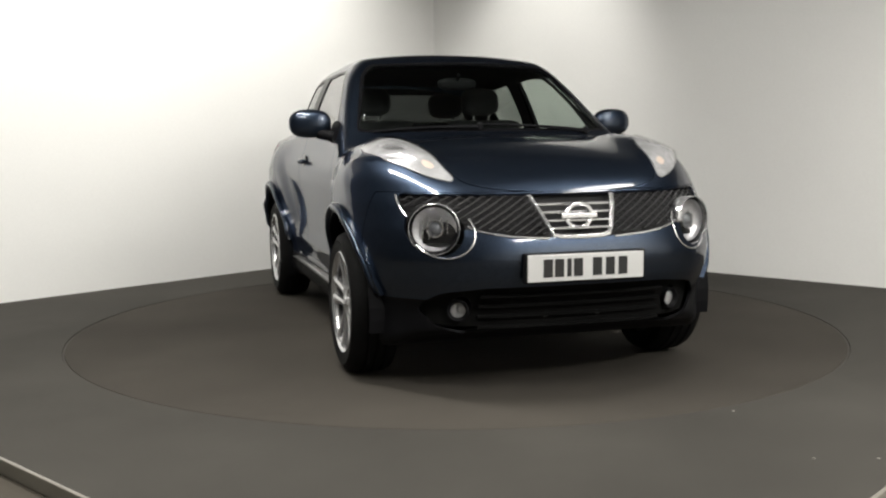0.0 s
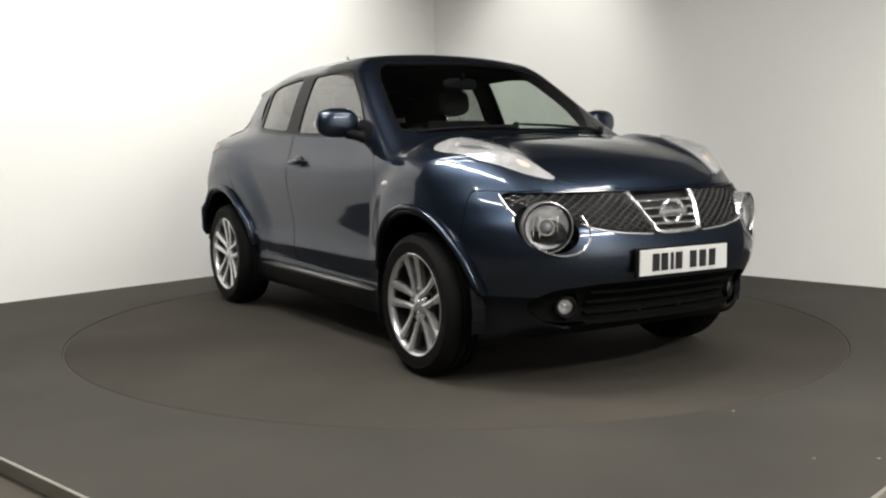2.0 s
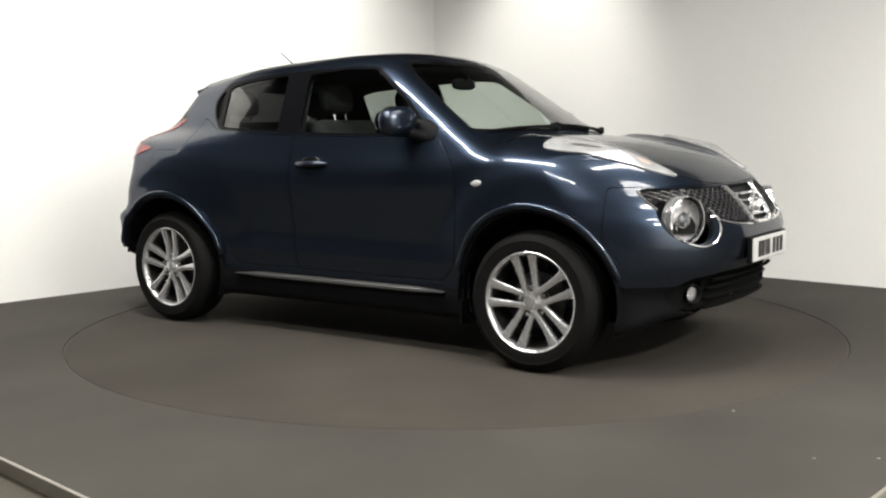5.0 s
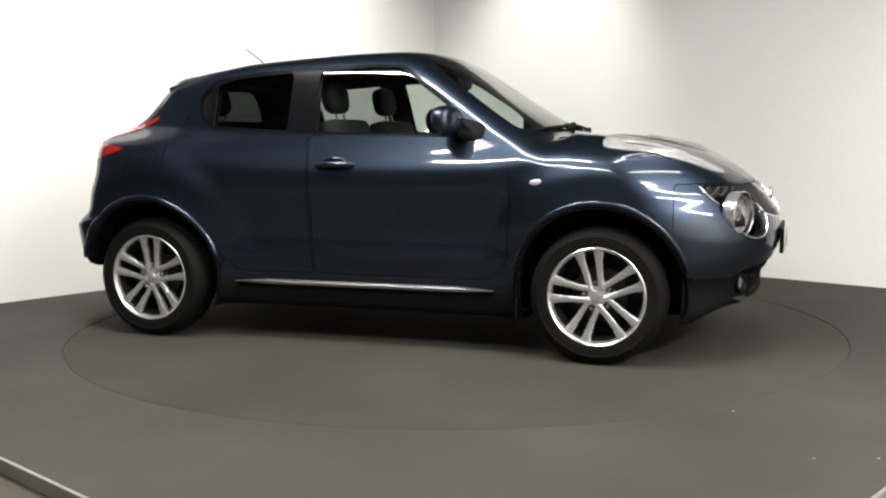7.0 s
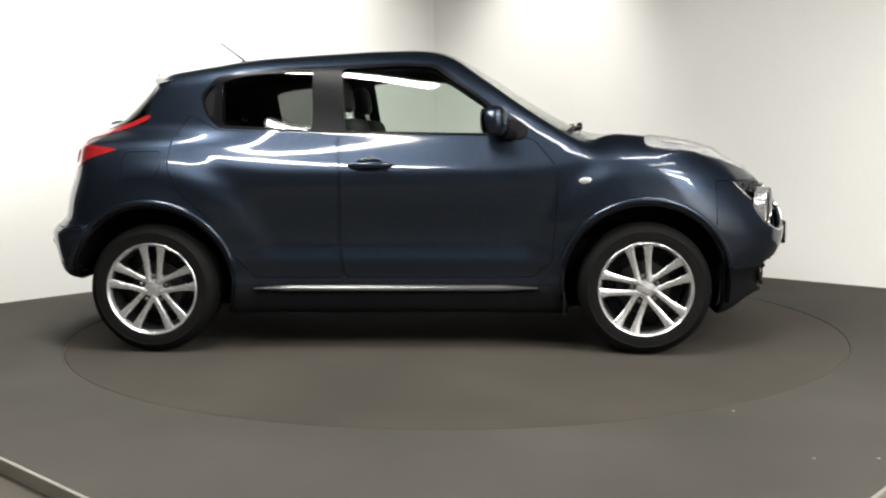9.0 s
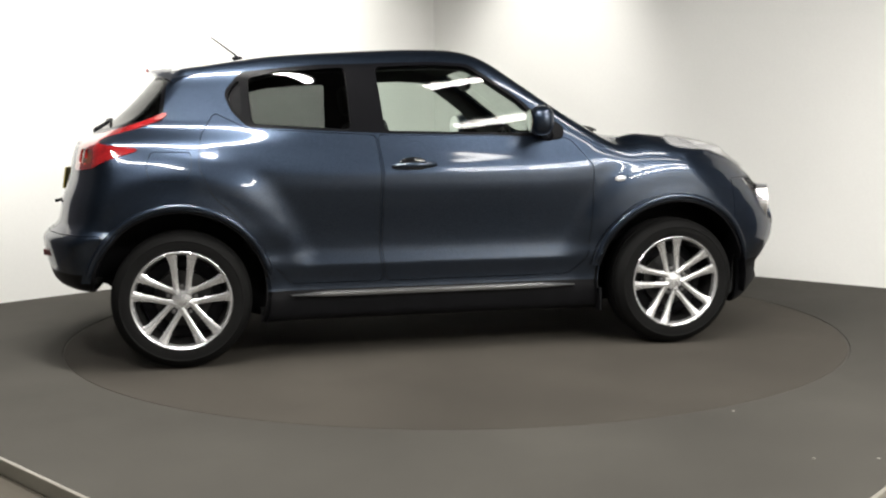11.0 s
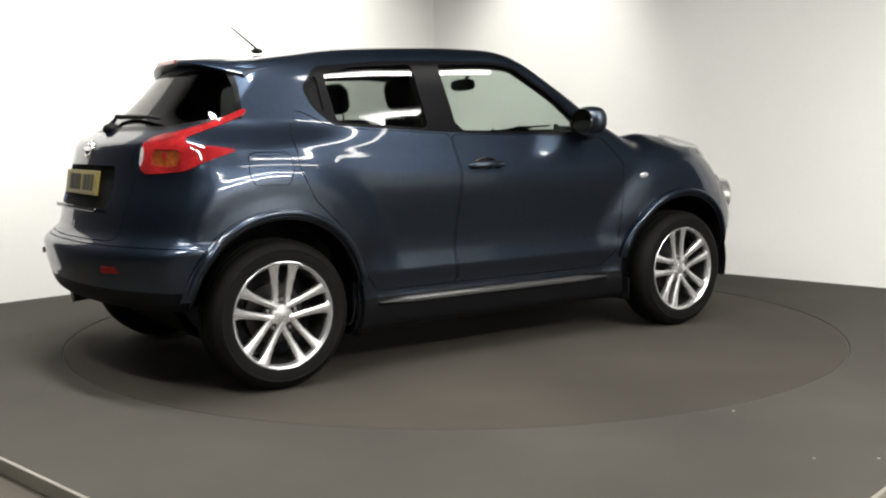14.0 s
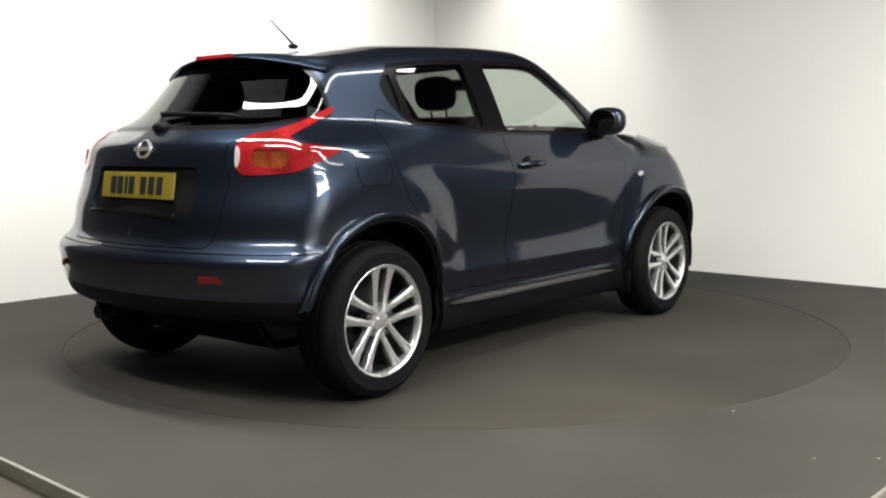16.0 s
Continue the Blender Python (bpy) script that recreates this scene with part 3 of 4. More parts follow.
    cuts = [("hood", outline([(.985, -.3), (.965, .4), (.935, .65), (1.10, .69), (1.25, .648), (1.35, .575), (1.50, .526), (1.72, .493), (1.84, .455), (1.895, .36), (1.925, .2), (1.945, -.3)], "xy", lambda x, y, z: (z > .80) & (x > .5), .08), 0),
            ("front_door", outline([(-.295, 1.118), (-.272, .95), (-.285, .55), (-.262, .385), (.70, .385), (.80, .47), (.822, .75), (.822, .95), (.71, 1.088), (.64, 1.103)], "xz", beside, .03), 1),
            ("rear_door", outline([(-.305, 1.118), (-.284, .95), (-.297, .55), (-.275, .385), (-.74, .385), (-.87, .54), (-.96, .70), (-1.10, .83), (-1.165, .97), (-1.155, 1.12), (-1.09, 1.235), (-.93, 1.152)], "xz", beside, .03), 1),
            ("hatch", outline([(-.3, .668), (.48, .672), (.512, .82), (.512, .96), (.478, 1.0), (.478, 1.10), (.53, 1.148), (-.3, 1.146)], "yz", behind, .03), 0),
            ("rear_bumper", lambda V: np.where(V[:, 0] < -1.3, np.maximum(V[:, 2] - .655, V[:, 0] + 1.635 + .25 * (.6 - V[:, 2])), .3), 0),
            ("front_bumper", lambda V: np.where(V[:, 0] > 1.3, np.maximum(V[:, 2] - .872, 1.615 - V[:, 0]), .3), 0)]
    for name, f, both in cuts:
        piece, skin = split(skin, grown(f, -gap))
        _, skin = split(skin, grown(f, gap))
        if both:
            for ob in pair(name, piece, PAINT_BLUE, car, f"dark blue metallic {name.replace('_', ' ')}"):
                DOORS[(name, 1 if ob.data.vertices[0].co.y > 0 else -1)] = ob
        else:
            panel(name, piece, PAINT_BLUE, car, 0, f"dark blue metallic {name.replace('_', ' ')}")
    flap = outline([(-1.39, 1.045), (-1.20, 1.045), (-1.195, .97), (-1.222, .904), (-1.39, .904), (-1.408, .97)], "xz", beside, .02)
    piece, skin = split(skin, flap)
    panel("quarter_panel", piece, PAINT_BLUE, car, 1, "dark blue metallic rear quarter panel", 0)
    piece, _ = split(piece, grown(flap, -.003))
    panel("fuel_flap", piece, PAINT_BLUE, car, -1, "dark blue fuel filler flap")
    panel("body", skin, PAINT_BLUE, car, 0, "dark blue metallic body shell with roof and fenders")
    for f in (head, fog):
        _, lining = split(lining, grown(f, .008))
    panel("inner_lining", lining, LINING, car, 0, "dark lining behind the body panels", 0, -.04)


DOORS = {}


def wheel_meshes():
    """Tyre, rim barrel, disc and spokes, with the axle along z and the outer face up; the rim's face at z = 0."""
    tyre = lathe([(.232, -.005), (.238, .004), (.262, .010), (.284, .0095), (.287, .0115), (.291, .0115), (.294, .009), (.318, -.006), (.330, -.030), (.3325, -.052), (.326, -.054), (.326, -.062), (.3338, -.064),
                  (.334, -.095), (.327, -.097), (.327, -.106), (.334, -.108), (.3338, -.138), (.326, -.140), (.326, -.148), (.3325, -.150), (.330, -.172), (.318, -.196), (.295, -.208), (.262, -.208), (.238, -.200), (.232, -.19)], 96, close=True)
    rim = lathe([(.240, -.002), (.240, .004), (.236, .007), (.229, .003), (.223, -.008), (.219, -.022), (.222, -.03), (.232, -.02)], 96, close=True)
    barrel = lathe([(.216, -.024), (.208, -.06), (.204, -.11), (.204, -.19), (.236, -.195), (.232, -.198), (.222, -.19), (.222, -.03)], 72, close=True)
    disc = lathe([(0, -.105), (.135, -.105), (.140, -.112), (.140, -.130), (0, -.130)], 56)
    # a black disc fills the wheel as painted shade between the spokes
    shade_disc = lathe([(0, -.128), (.198, -.128), (.198, -.20), (0, -.20)], 40)
    return tyre, rim, disc, shade_disc, barrel


def spoke_bm(angle):
    """A pair of spokes that part towards the rim, dished towards the hub."""
    bm = bmesh.new()
    for side in (1, -1):
        rows = []
        for r, off, w, z, thick in ((.034, .027, .015, -.016, .03), (.080, .0305, .0135, -.019, .03), (.130, .0355, .0150, -.015, .032), (.180, .0420, .0185, -.008, .036), (.208, .0470, .0235, -.003, .038), (.226, .0515, .0310, .000, .04)):
            ring = []
            for da, dz in ((-w, -.004), (-w * .62, 0), (w * .62, 0), (w, -.004), (w * .8, -thick), (-w * .8, -thick)):
                ring.append(bm.verts.new((r, side * off + da, z + dz)))
            rows.append(ring)
        for a, b in zip(rows, rows[1:]):
            for k in range(6):
                bm.faces.new((a[k], b[k], b[(k + 1) % 6], a[(k + 1) % 6]))
        bm.faces.new(rows[0]), bm.faces.new(rows[-1][::-1])
    bmesh.ops.recalc_face_normals(bm, faces=bm.faces)
    bmesh.ops.rotate(bm, verts=bm.verts, cent=(0, 0, 0), matrix=Matrix.Rotation(angle, 3, "Z"))
    return bm


def wheels(car):
    tyre, rim, disc, shade_disc, barrel = wheel_meshes()
    for i, (x, side) in enumerate(HUBS):
        w = new("wheel")
        w.parent = car
        w.matrix_local = pose(x, side * (.868 if x > 0 else .858), .334, -90 * side, 0, 0)
        tagged(w, "five-double-spoke silver alloy wheel with black tyre", group="wheels of the car")
        smooth(part("tyre", tyre.copy(), RUBBER, w, "black rubber tyre"), 35)
        smooth(part("rim", rim.copy(), ALLOY, w, "silver alloy rim"), 40)
        # barrel and brake disc hold the shade between the spokes in their colour
        smooth(part("barrel", barrel.copy(), ALLOY_DARK, w, "inner rim barrel, darkened for the shade behind the spokes"), 40)
        part("brake_disc", disc.copy(), ALLOY_DARK, w, "steel brake disc, darkened for the shade behind the spokes")
        part("wheel_shade", shade_disc.copy(), PLASTIC, w, "black disc standing for the shade behind the spokes")
        smooth(part("hub", lathe([(0, -.0125), (.020, -.013), (.026, -.0145), (.028, -.018), (.046, -.021), (.050, -.028), (.054, -.037), (.078, -.038), (.082, -.060), (0, -.06)], 40), ALLOY, w, "silver hub with centre cap"), 35)
        phase = 100 if x > 0 else 88
        for k in range(5):
            a = radians(phase + 72 * k) * (1 if side > 0 else 1)
            smooth(part("spoke", spoke_bm(a), ALLOY, w), 40)
            m = Matrix.Rotation(a, 4, "Z") @ Matrix.Translation((.068, 0, -.036))
            # flat black disc round the nut paints the shade of its hole
            part("nut_hole_shade", lathe([(0, .0015), (.0165, .0015), (.0165, -.01), (0, -.01)], 16, m), PLASTIC, w)
            part("wheel_nut", lathe([(0, .016), (.007, .016), (.0105, .012), (.0105, 0), (0, 0)], 6, m), SATIN, w)
        part("valve", lathe([(0, .012), (.004, .012), (.004, 0), (0, 0)], 8, Matrix.Rotation(radians(phase - 36), 4, "Z") @ Matrix.Translation((.205, 0, -.01))), PLASTIC, w)
        # the black wheel housing behind
        bm = bmesh.new()
        n = 28
        start, sweep = (-12, 214) if x > 0 else (-22, 195)
        rings = []
        for y, r in ((.83, .426), (.50, .432)):
            rings.append([bm.verts.new((x + r * math.cos(a), side * y, .345 + r * math.sin(a))) for a in [radians(start + sweep * k / n) for k in range(n + 1)]])
        for k in range(n):
            bm.faces.new((rings[0][k], rings[0][k + 1], rings[1][k + 1], rings[1][k]))
        bm.faces.new(rings[1])
        part("wheel_housing", bm, PLASTIC, car, "black wheel housing liner")
    for b in (tyre, rim, disc, shade_disc, barrel):
        b.free()


def ring_bar(bm, points, width, thick):
    """A flat bar along points, its flat side facing forwards (+x)."""
    pts = [Vector(p) for p in points]
    rows = []
    for i, p in enumerate(pts):
        d = (pts[min(i + 1, len(pts) - 1)] - pts[max(i - 1, 0)]).normalized()
        s = d.cross(Vector((1, 0, 0))).normalized()
        rows.append([bm.verts.new(p + s * a * width / 2 + Vector((b * thick, 0, 0))) for a, b in ((-1, 0), (-.6, .5), (.6, .5), (1, 0), (1, -.5), (-1, -.5))])
    for a, b in zip(rows, rows[1:]):
        for k in range(6):
            bm.faces.new((a[k], a[(k + 1) % 6], b[(k + 1) % 6], b[k]))
    bm.faces.new(rows[0]), bm.faces.new(rows[-1])
    bmesh.ops.recalc_face_normals(bm, faces=bm.faces)
    return bm


def plate(name, car, m, mat, label, width=.52, height=.111):
    p = part(name, boxed(width, .008, height, m, .003), mat, car, label)
    # the registration as plain bars: two, two, then three
    for k, x in enumerate((-.172, -.122, -.078, -.038, .048, .106, .164)):
        part("character_bar", boxed(.018 if k == 2 else .040, .003, .074, m @ pose(x, -.005, 0)), INK, p)
    return p


def front_end(car):
    g = new("grille")
    g.parent = car
    tagged(g, "black honeycomb grille with a chrome V frame")
    # dark backing
    bm = bmesh.new()
    cols = []
    for k in range(49):
        y = -.72 + 1.44 * k / 48
        cols.append([bm.verts.new((skin_point(abs(y), z) - .075, y, z)) for z in (.66, .70, .74, .78, .82, .885)])
    for a, b in zip(cols, cols[1:]):
        for i in range(5):
            bm.faces.new((a[i], b[i], b[i + 1], a[i + 1]))
    part("grille_backing", bm, PLASTIC, g, "black backing behind the grille")
    # crossing bars of the honeycomb, on either side of the V
    def low(y):
        return float(np.interp(abs(y), [.15, .3, .45, .56, .69], [.690, .702, .728, .80, .81]))
    for side in (1, -1):
        bm = bmesh.new()
        for slope in (1, -1):
            for k in range(-26, 40):
                run = []
                for i in range(90):
                    y = .125 + .575 * i / 89
                    z = .70 + slope * (y - .2) * .55 + k * .0255
                    inner = .120 + .4 * (z - .69)
                    if y > inner and low(y) + .002 < z < .858:
                        run.append((skin_point(y, z) - .018, side * y, z))
                    elif len(run) > 1:
                        ring_bar(bm, run[::3] + [run[-1]] if len(run) > 4 else run, .0052, .014)
                        run = []
                    else:
                        run = []
                if len(run) > 1:
                    ring_bar(bm, run[::3] + [run[-1]] if len(run) > 4 else run, .0052, .014)
        part("honeycomb", bm, GRILLE_MAT, g, "dark grey plastic honeycomb")
    for k, z in enumerate((.722, .752, .786, .818)):
        w = .120 + .33 * (z - .69)
        part("slat", ring_bar(bmesh.new(), [(skin_point(abs(y), z) - .012, y, z) for y in np.linspace(-w, w, 9)], .012, .016), SATIN_BRIGHT, g, "bright satin grille slat")
    v = [(.190, .858), (.168, .80), (.138, .725), (.126, .698), (.09, .689), (0, .687)]
    v = v + [(-a, b) for a, b in v[-2::-1]]
    part("chrome_frame", ring_bar(bmesh.new(), [(skin_point(abs(y), z) + .002, y, z) for y, z in v], .018, .022), CHROME, g, "polished chrome V frame")
    badge = part("badge", lathe([(.049, -.006), (.049, .005), (.054, .009), (.062, .009), (.067, .005), (.067, -.006)], 40, pose(2.028, 0, .772, 0, 90, 0) @ Matrix.Diagonal((.85, 1, 1, 1)), close=True), CHROME, g, "chrome ring badge with a bar")
    part("badge_bar", boxed(.012, .160, .022, pose(2.034, 0, .772), .003), CHROME, badge)
    # chrome lower edge running from the lamp to the V
    for side in (1, -1):
        pts = [(skin_point(y, z) + .001, side * y, z) for y, z in ((.15, .684), (.22, .688), (.30, .694), (.38, .706), (.45, .722), (.475, .737))]
        part("grille_edge", ring_bar(bmesh.new(), pts, .009, .012), CHROME, g, "thin bright lower grille edge")
        pts = [(skin_point(y, z) + .002, side * y, z) for y, z in ((.712, .862), (.712, .83), (.705, .80), (.692, .775))]
        part("grille_end", ring_bar(bmesh.new(), pts, .010, .010), SATIN_BRIGHT, g, "bright end piece of the grille")
    # round headlamps
    for side in (1, -1):
        d = Vector((1, side * .42, -.02)).normalized()
        c = Vector((skin_point(.598, .723) - .018, side * .598, .723))
        q = Matrix.Translation(c) @ d.to_track_quat("Z", "Y").to_matrix().to_4x4()
        lamp = smooth(part("headlamp", lathe([(.107, -.05), (.109, .004), (.108, .009), (.106, .010), (.104, .006), (.1035, -.03)], 64, q, close=True), CHROME, car, "round headlamp with a bright ring"), 40)
        # a deep bowl with upright flutes and a ribbed brow round a small projector
        smooth(part("reflector", lathe([(.099, -.008), (.094, -.030), (.084, -.040), (.066, -.052), (.05, -.058), (.03, -.062), (0, -.064)], 18, q, caps=False), LENS_SILVER, lamp, "faceted silver reflector bowl"), 8)
        smooth(part("bezel", lathe([(.1032, .003), (.0985, -.001), (.0925, -.010), (.1032, -.014)], 56, q, close=True), PLASTIC, lamp, "dark lamp bezel"), 40)
        for k in (-2, -1, 1, 2):
            part("flute", boxed(.0045, .11 - .016 * abs(k), .010, q @ pose(k * .026, 0, -.036), .0015), CHROME, lamp)
        smooth(part("projector_ring", lathe([(.030, -.05), (.032, -.020), (.037, -.020), (.041, -.05)], 40, q, close=True), CHROME, lamp, "bright projector ring"), 40)
        smooth(part("projector", lathe([(0, -.014), (.012, -.016), (.022, -.022), (.029, -.034), (.030, -.055)], 40, q), LAMP_GLASSY, lamp, "glassy projector lens"), 50)
        pts = []
        for a in range(-150, 61, 10):
            y, z = .568 - .116 * math.cos(math.radians(a)), .716 + .108 * math.sin(math.radians(a))
            if a < 35:
                pts.append((skin_point(y, z) + .0015, side * y, z))
        part("lamp_surround", ring_bar(bmesh.new(), pts, .007, .008), CHROME, lamp, "thin bright teardrop surround")
        smooth(part("lens", lathe([(0, .026), (.03, .0245), (.06, .020), (.085, .012), (.101, .002)], 48, q, caps=False), LENS_CLEAR, lamp, "clear domed lens"), 60)
        c = Vector((skin_point(.498, .378) - .020, side * .498, .378))
        q = Matrix.Translation(c) @ Vector((1, side * .45, 0)).normalized().to_track_quat("Z", "Y").to_matrix().to_4x4()
        fog = smooth(part("fog_lamp", lathe([(.046, -.05), (.048, .006), (.043, .008), (.032, -.004), (.032, -.05)], 40, q, close=True), PLASTIC, car, "small round fog lamp"), 40)
        smooth(part("fog_reflector", lathe([(.032, -.010), (.024, -.034), (.012, -.044), (.010, -.022), (0, -.018)], 10, q, caps=False), CHROME, fog), 12)
        smooth(part("fog_lens", lathe([(0, .008), (.02, .005), (.034, -.002)], 32, q, caps=False), LENS_CLEAR, fog), 60)
        part("tow_cover", lathe([(0, .004), (.012, .002), (.012, 0)], 16, Matrix.Translation((skin_point(.2, .35) - .026, side * .12, .345)) @ pose(0, 0, 0, 0, 90, 0)), ALLOY_DARK, car, "small round bumper sensor")
    for z in (.44, .395, .35, .305):
        part("intake_bar", ring_bar(bmesh.new(), [(skin_point(abs(y), z) - .016, y, z) for y in np.linspace(-.42, .42, 15)], .012, .02), INTAKE, car, "black lower intake bar")
    part("plate_holder", boxed(.545, .02, .125, pose(2.092, 0, .566, 0, 0, 90), .006), PLASTIC, car, "black plate holder")
    plate("front_plate", car, pose(2.108, 0, .566, 0, 0, 90), PLATE_WHITE, "white front number plate with black bars")


def rear_end(car):
    plate("rear_plate", car, pose(skin_point(0, .912, False) - .003, 0, .912, -9, 0, -90), PLATE_YELLOW, "yellow rear number plate with black bars")
    b = part("rear_badge", lathe([(.036, -.004), (.040, .006), (.047, .006), (.051, -.004)], 36, pose(skin_point(0, 1.063, False) - .003, 0, 1.063, 0, -74, 0) @ Matrix.Diagonal((.85, 1, 1, 1)), close=True), CHROME, car, "chrome ring badge with a bar")
    part("badge_bar", boxed(.010, .124, .018, pose(skin_point(0, 1.063, False) - .008, 0, 1.063, 0, 14, 0), .003), CHROME, b)
    # roof spoiler: a thin blade past the rear window
    bm = bmesh.new()
    rows = []
    for k in range(33):
        y = -.56 + 1.12 * k / 32
        a = abs(y) / .56
        x1 = -1.445 + .15 * a ** 2
        x0 = -1.10 + .02 * a
        zt = 1.497 - .075 * a ** 2
        prof = [(x0, zt + .012), (x0 * .5 + x1 * .5, zt + .002), (x1 + .015, zt - .016), (x1, zt - .028), (x1 + .012, zt - .040), (x0 * .4 + x1 * .6, zt - .045), (x0, zt - .05)]
        rows.append([bm.verts.new((px, y, pz)) for px, pz in prof])
    for a, b2 in zip(rows, rows[1:]):
        for i in range(7):
            bm.faces.new((a[i], b2[i], b2[(i + 1) % 7], a[(i + 1) % 7]))
    bm.faces.new(rows[0]), bm.faces.new(rows[-1])
    bmesh.ops.recalc_face_normals(bm, faces=bm.faces)
    spoiler = smooth(part("spoiler", bm, PAINT_BLUE, car, "dark blue roof spoiler"), 45)
    part("brake_light", boxed(.012, .26, .020, pose(-1.440, 0, 1.471, 0, 10, 0), .004), TAIL_RED, spoiler, "red high brake light")
    # wiper
    w = smooth(part("rear_wiper", tube([(skin_point(0, 1.16, False) - .02, .02, 1.165), (skin_point(.1, 1.215, False) - .04, .10, 1.215), (skin_point(.30, 1.205, False) - .035, -.30, 1.205), (skin_point(.40, 1.19, False) - .03, -.40, 1.195)], [.016, .012, .008, .006]), PLASTIC, car, "black rear wiper arm"), 60)
    smooth(part("wiper_base", ellipsoid(.04, .05, .028, pose(skin_point(0, 1.16, False) - .01, .03, 1.155)), PLASTIC, w), 60)
    part("hatch_strip", boxed(.014, .62, .018, pose(skin_point(0, .80, False) - .004, 0, .797, 0, 0, 0), .005), GLOSS_BLACK, car, "dark strip under the plate")
    smooth(part("exhaust_pipe", tube([(-1.58, .42, .325), (-1.76, .42, .322), (-1.83, .42, .316)], [.028, .03, .031], 20), ALLOY_DARK, car, "dull steel exhaust pipe"), 50)
    for side in (1, -1):
        part("rear_reflector", boxed(.012, .12, .030, pose(skin_point(.55, .55, False) - .001, side * .55, .555, 0, 0, -side * 32), .004), REFLECTOR_RED, car, "dull red bumper reflector")
    # antenna
    base = smooth(part("antenna_base", ellipsoid(.030, .015, .013, pose(-.965, 0, 1.548), 2.2), PLASTIC, car, "black antenna base"), 60)
    part("antenna_mast", tube([(-.965, 0, 1.558), (-1.04, 0, 1.615), (-1.105, 0, 1.662)], [.0050, .0042, .0034], 8), PLASTIC, base, "thin black antenna mast")


def top_z(x, y):
    """The height of the skin over a point of the bonnet or the windscreen."""
    lo, hi = .7, 1.8
    for _ in range(30):
        mid = (lo + hi) / 2
        if body_field(np.array(x), np.array(y), np.array(mid)) > 0:
            hi = mid
        else:
            lo = mid
    return lo


def wipers(car):
    """Two parked arms with their blades along the foot of the windscreen."""
    for root, tip in ((.52, -.06), (-.08, -.62)):
        ys = np.linspace(root, tip, 9)
        line = [(.985 - .035 * k / 8 - .12 * y * y, y) for k, y in enumerate(ys)]
        arm = smooth(part("wiper_arm", tube([(x, y, top_z(x, y) + .014) for x, y in line], [.013, .011, .009, .008, .007, .007, .006, .006, .005], 8), PLASTIC, car, "black windscreen wiper arm"), 60)
        part("wiper_blade", tube([(x - .015, y, top_z(x - .015, y) + .006) for x, y in line[2:]], .006, 6), PLASTIC, arm)
        part("wiper_pivot", lathe([(0, .03), (.012, .028), (.016, .02), (.016, -.01), (0, -.01)], 16, pose(line[0][0], root, top_z(*line[0]) + .01)), PLASTIC, arm)


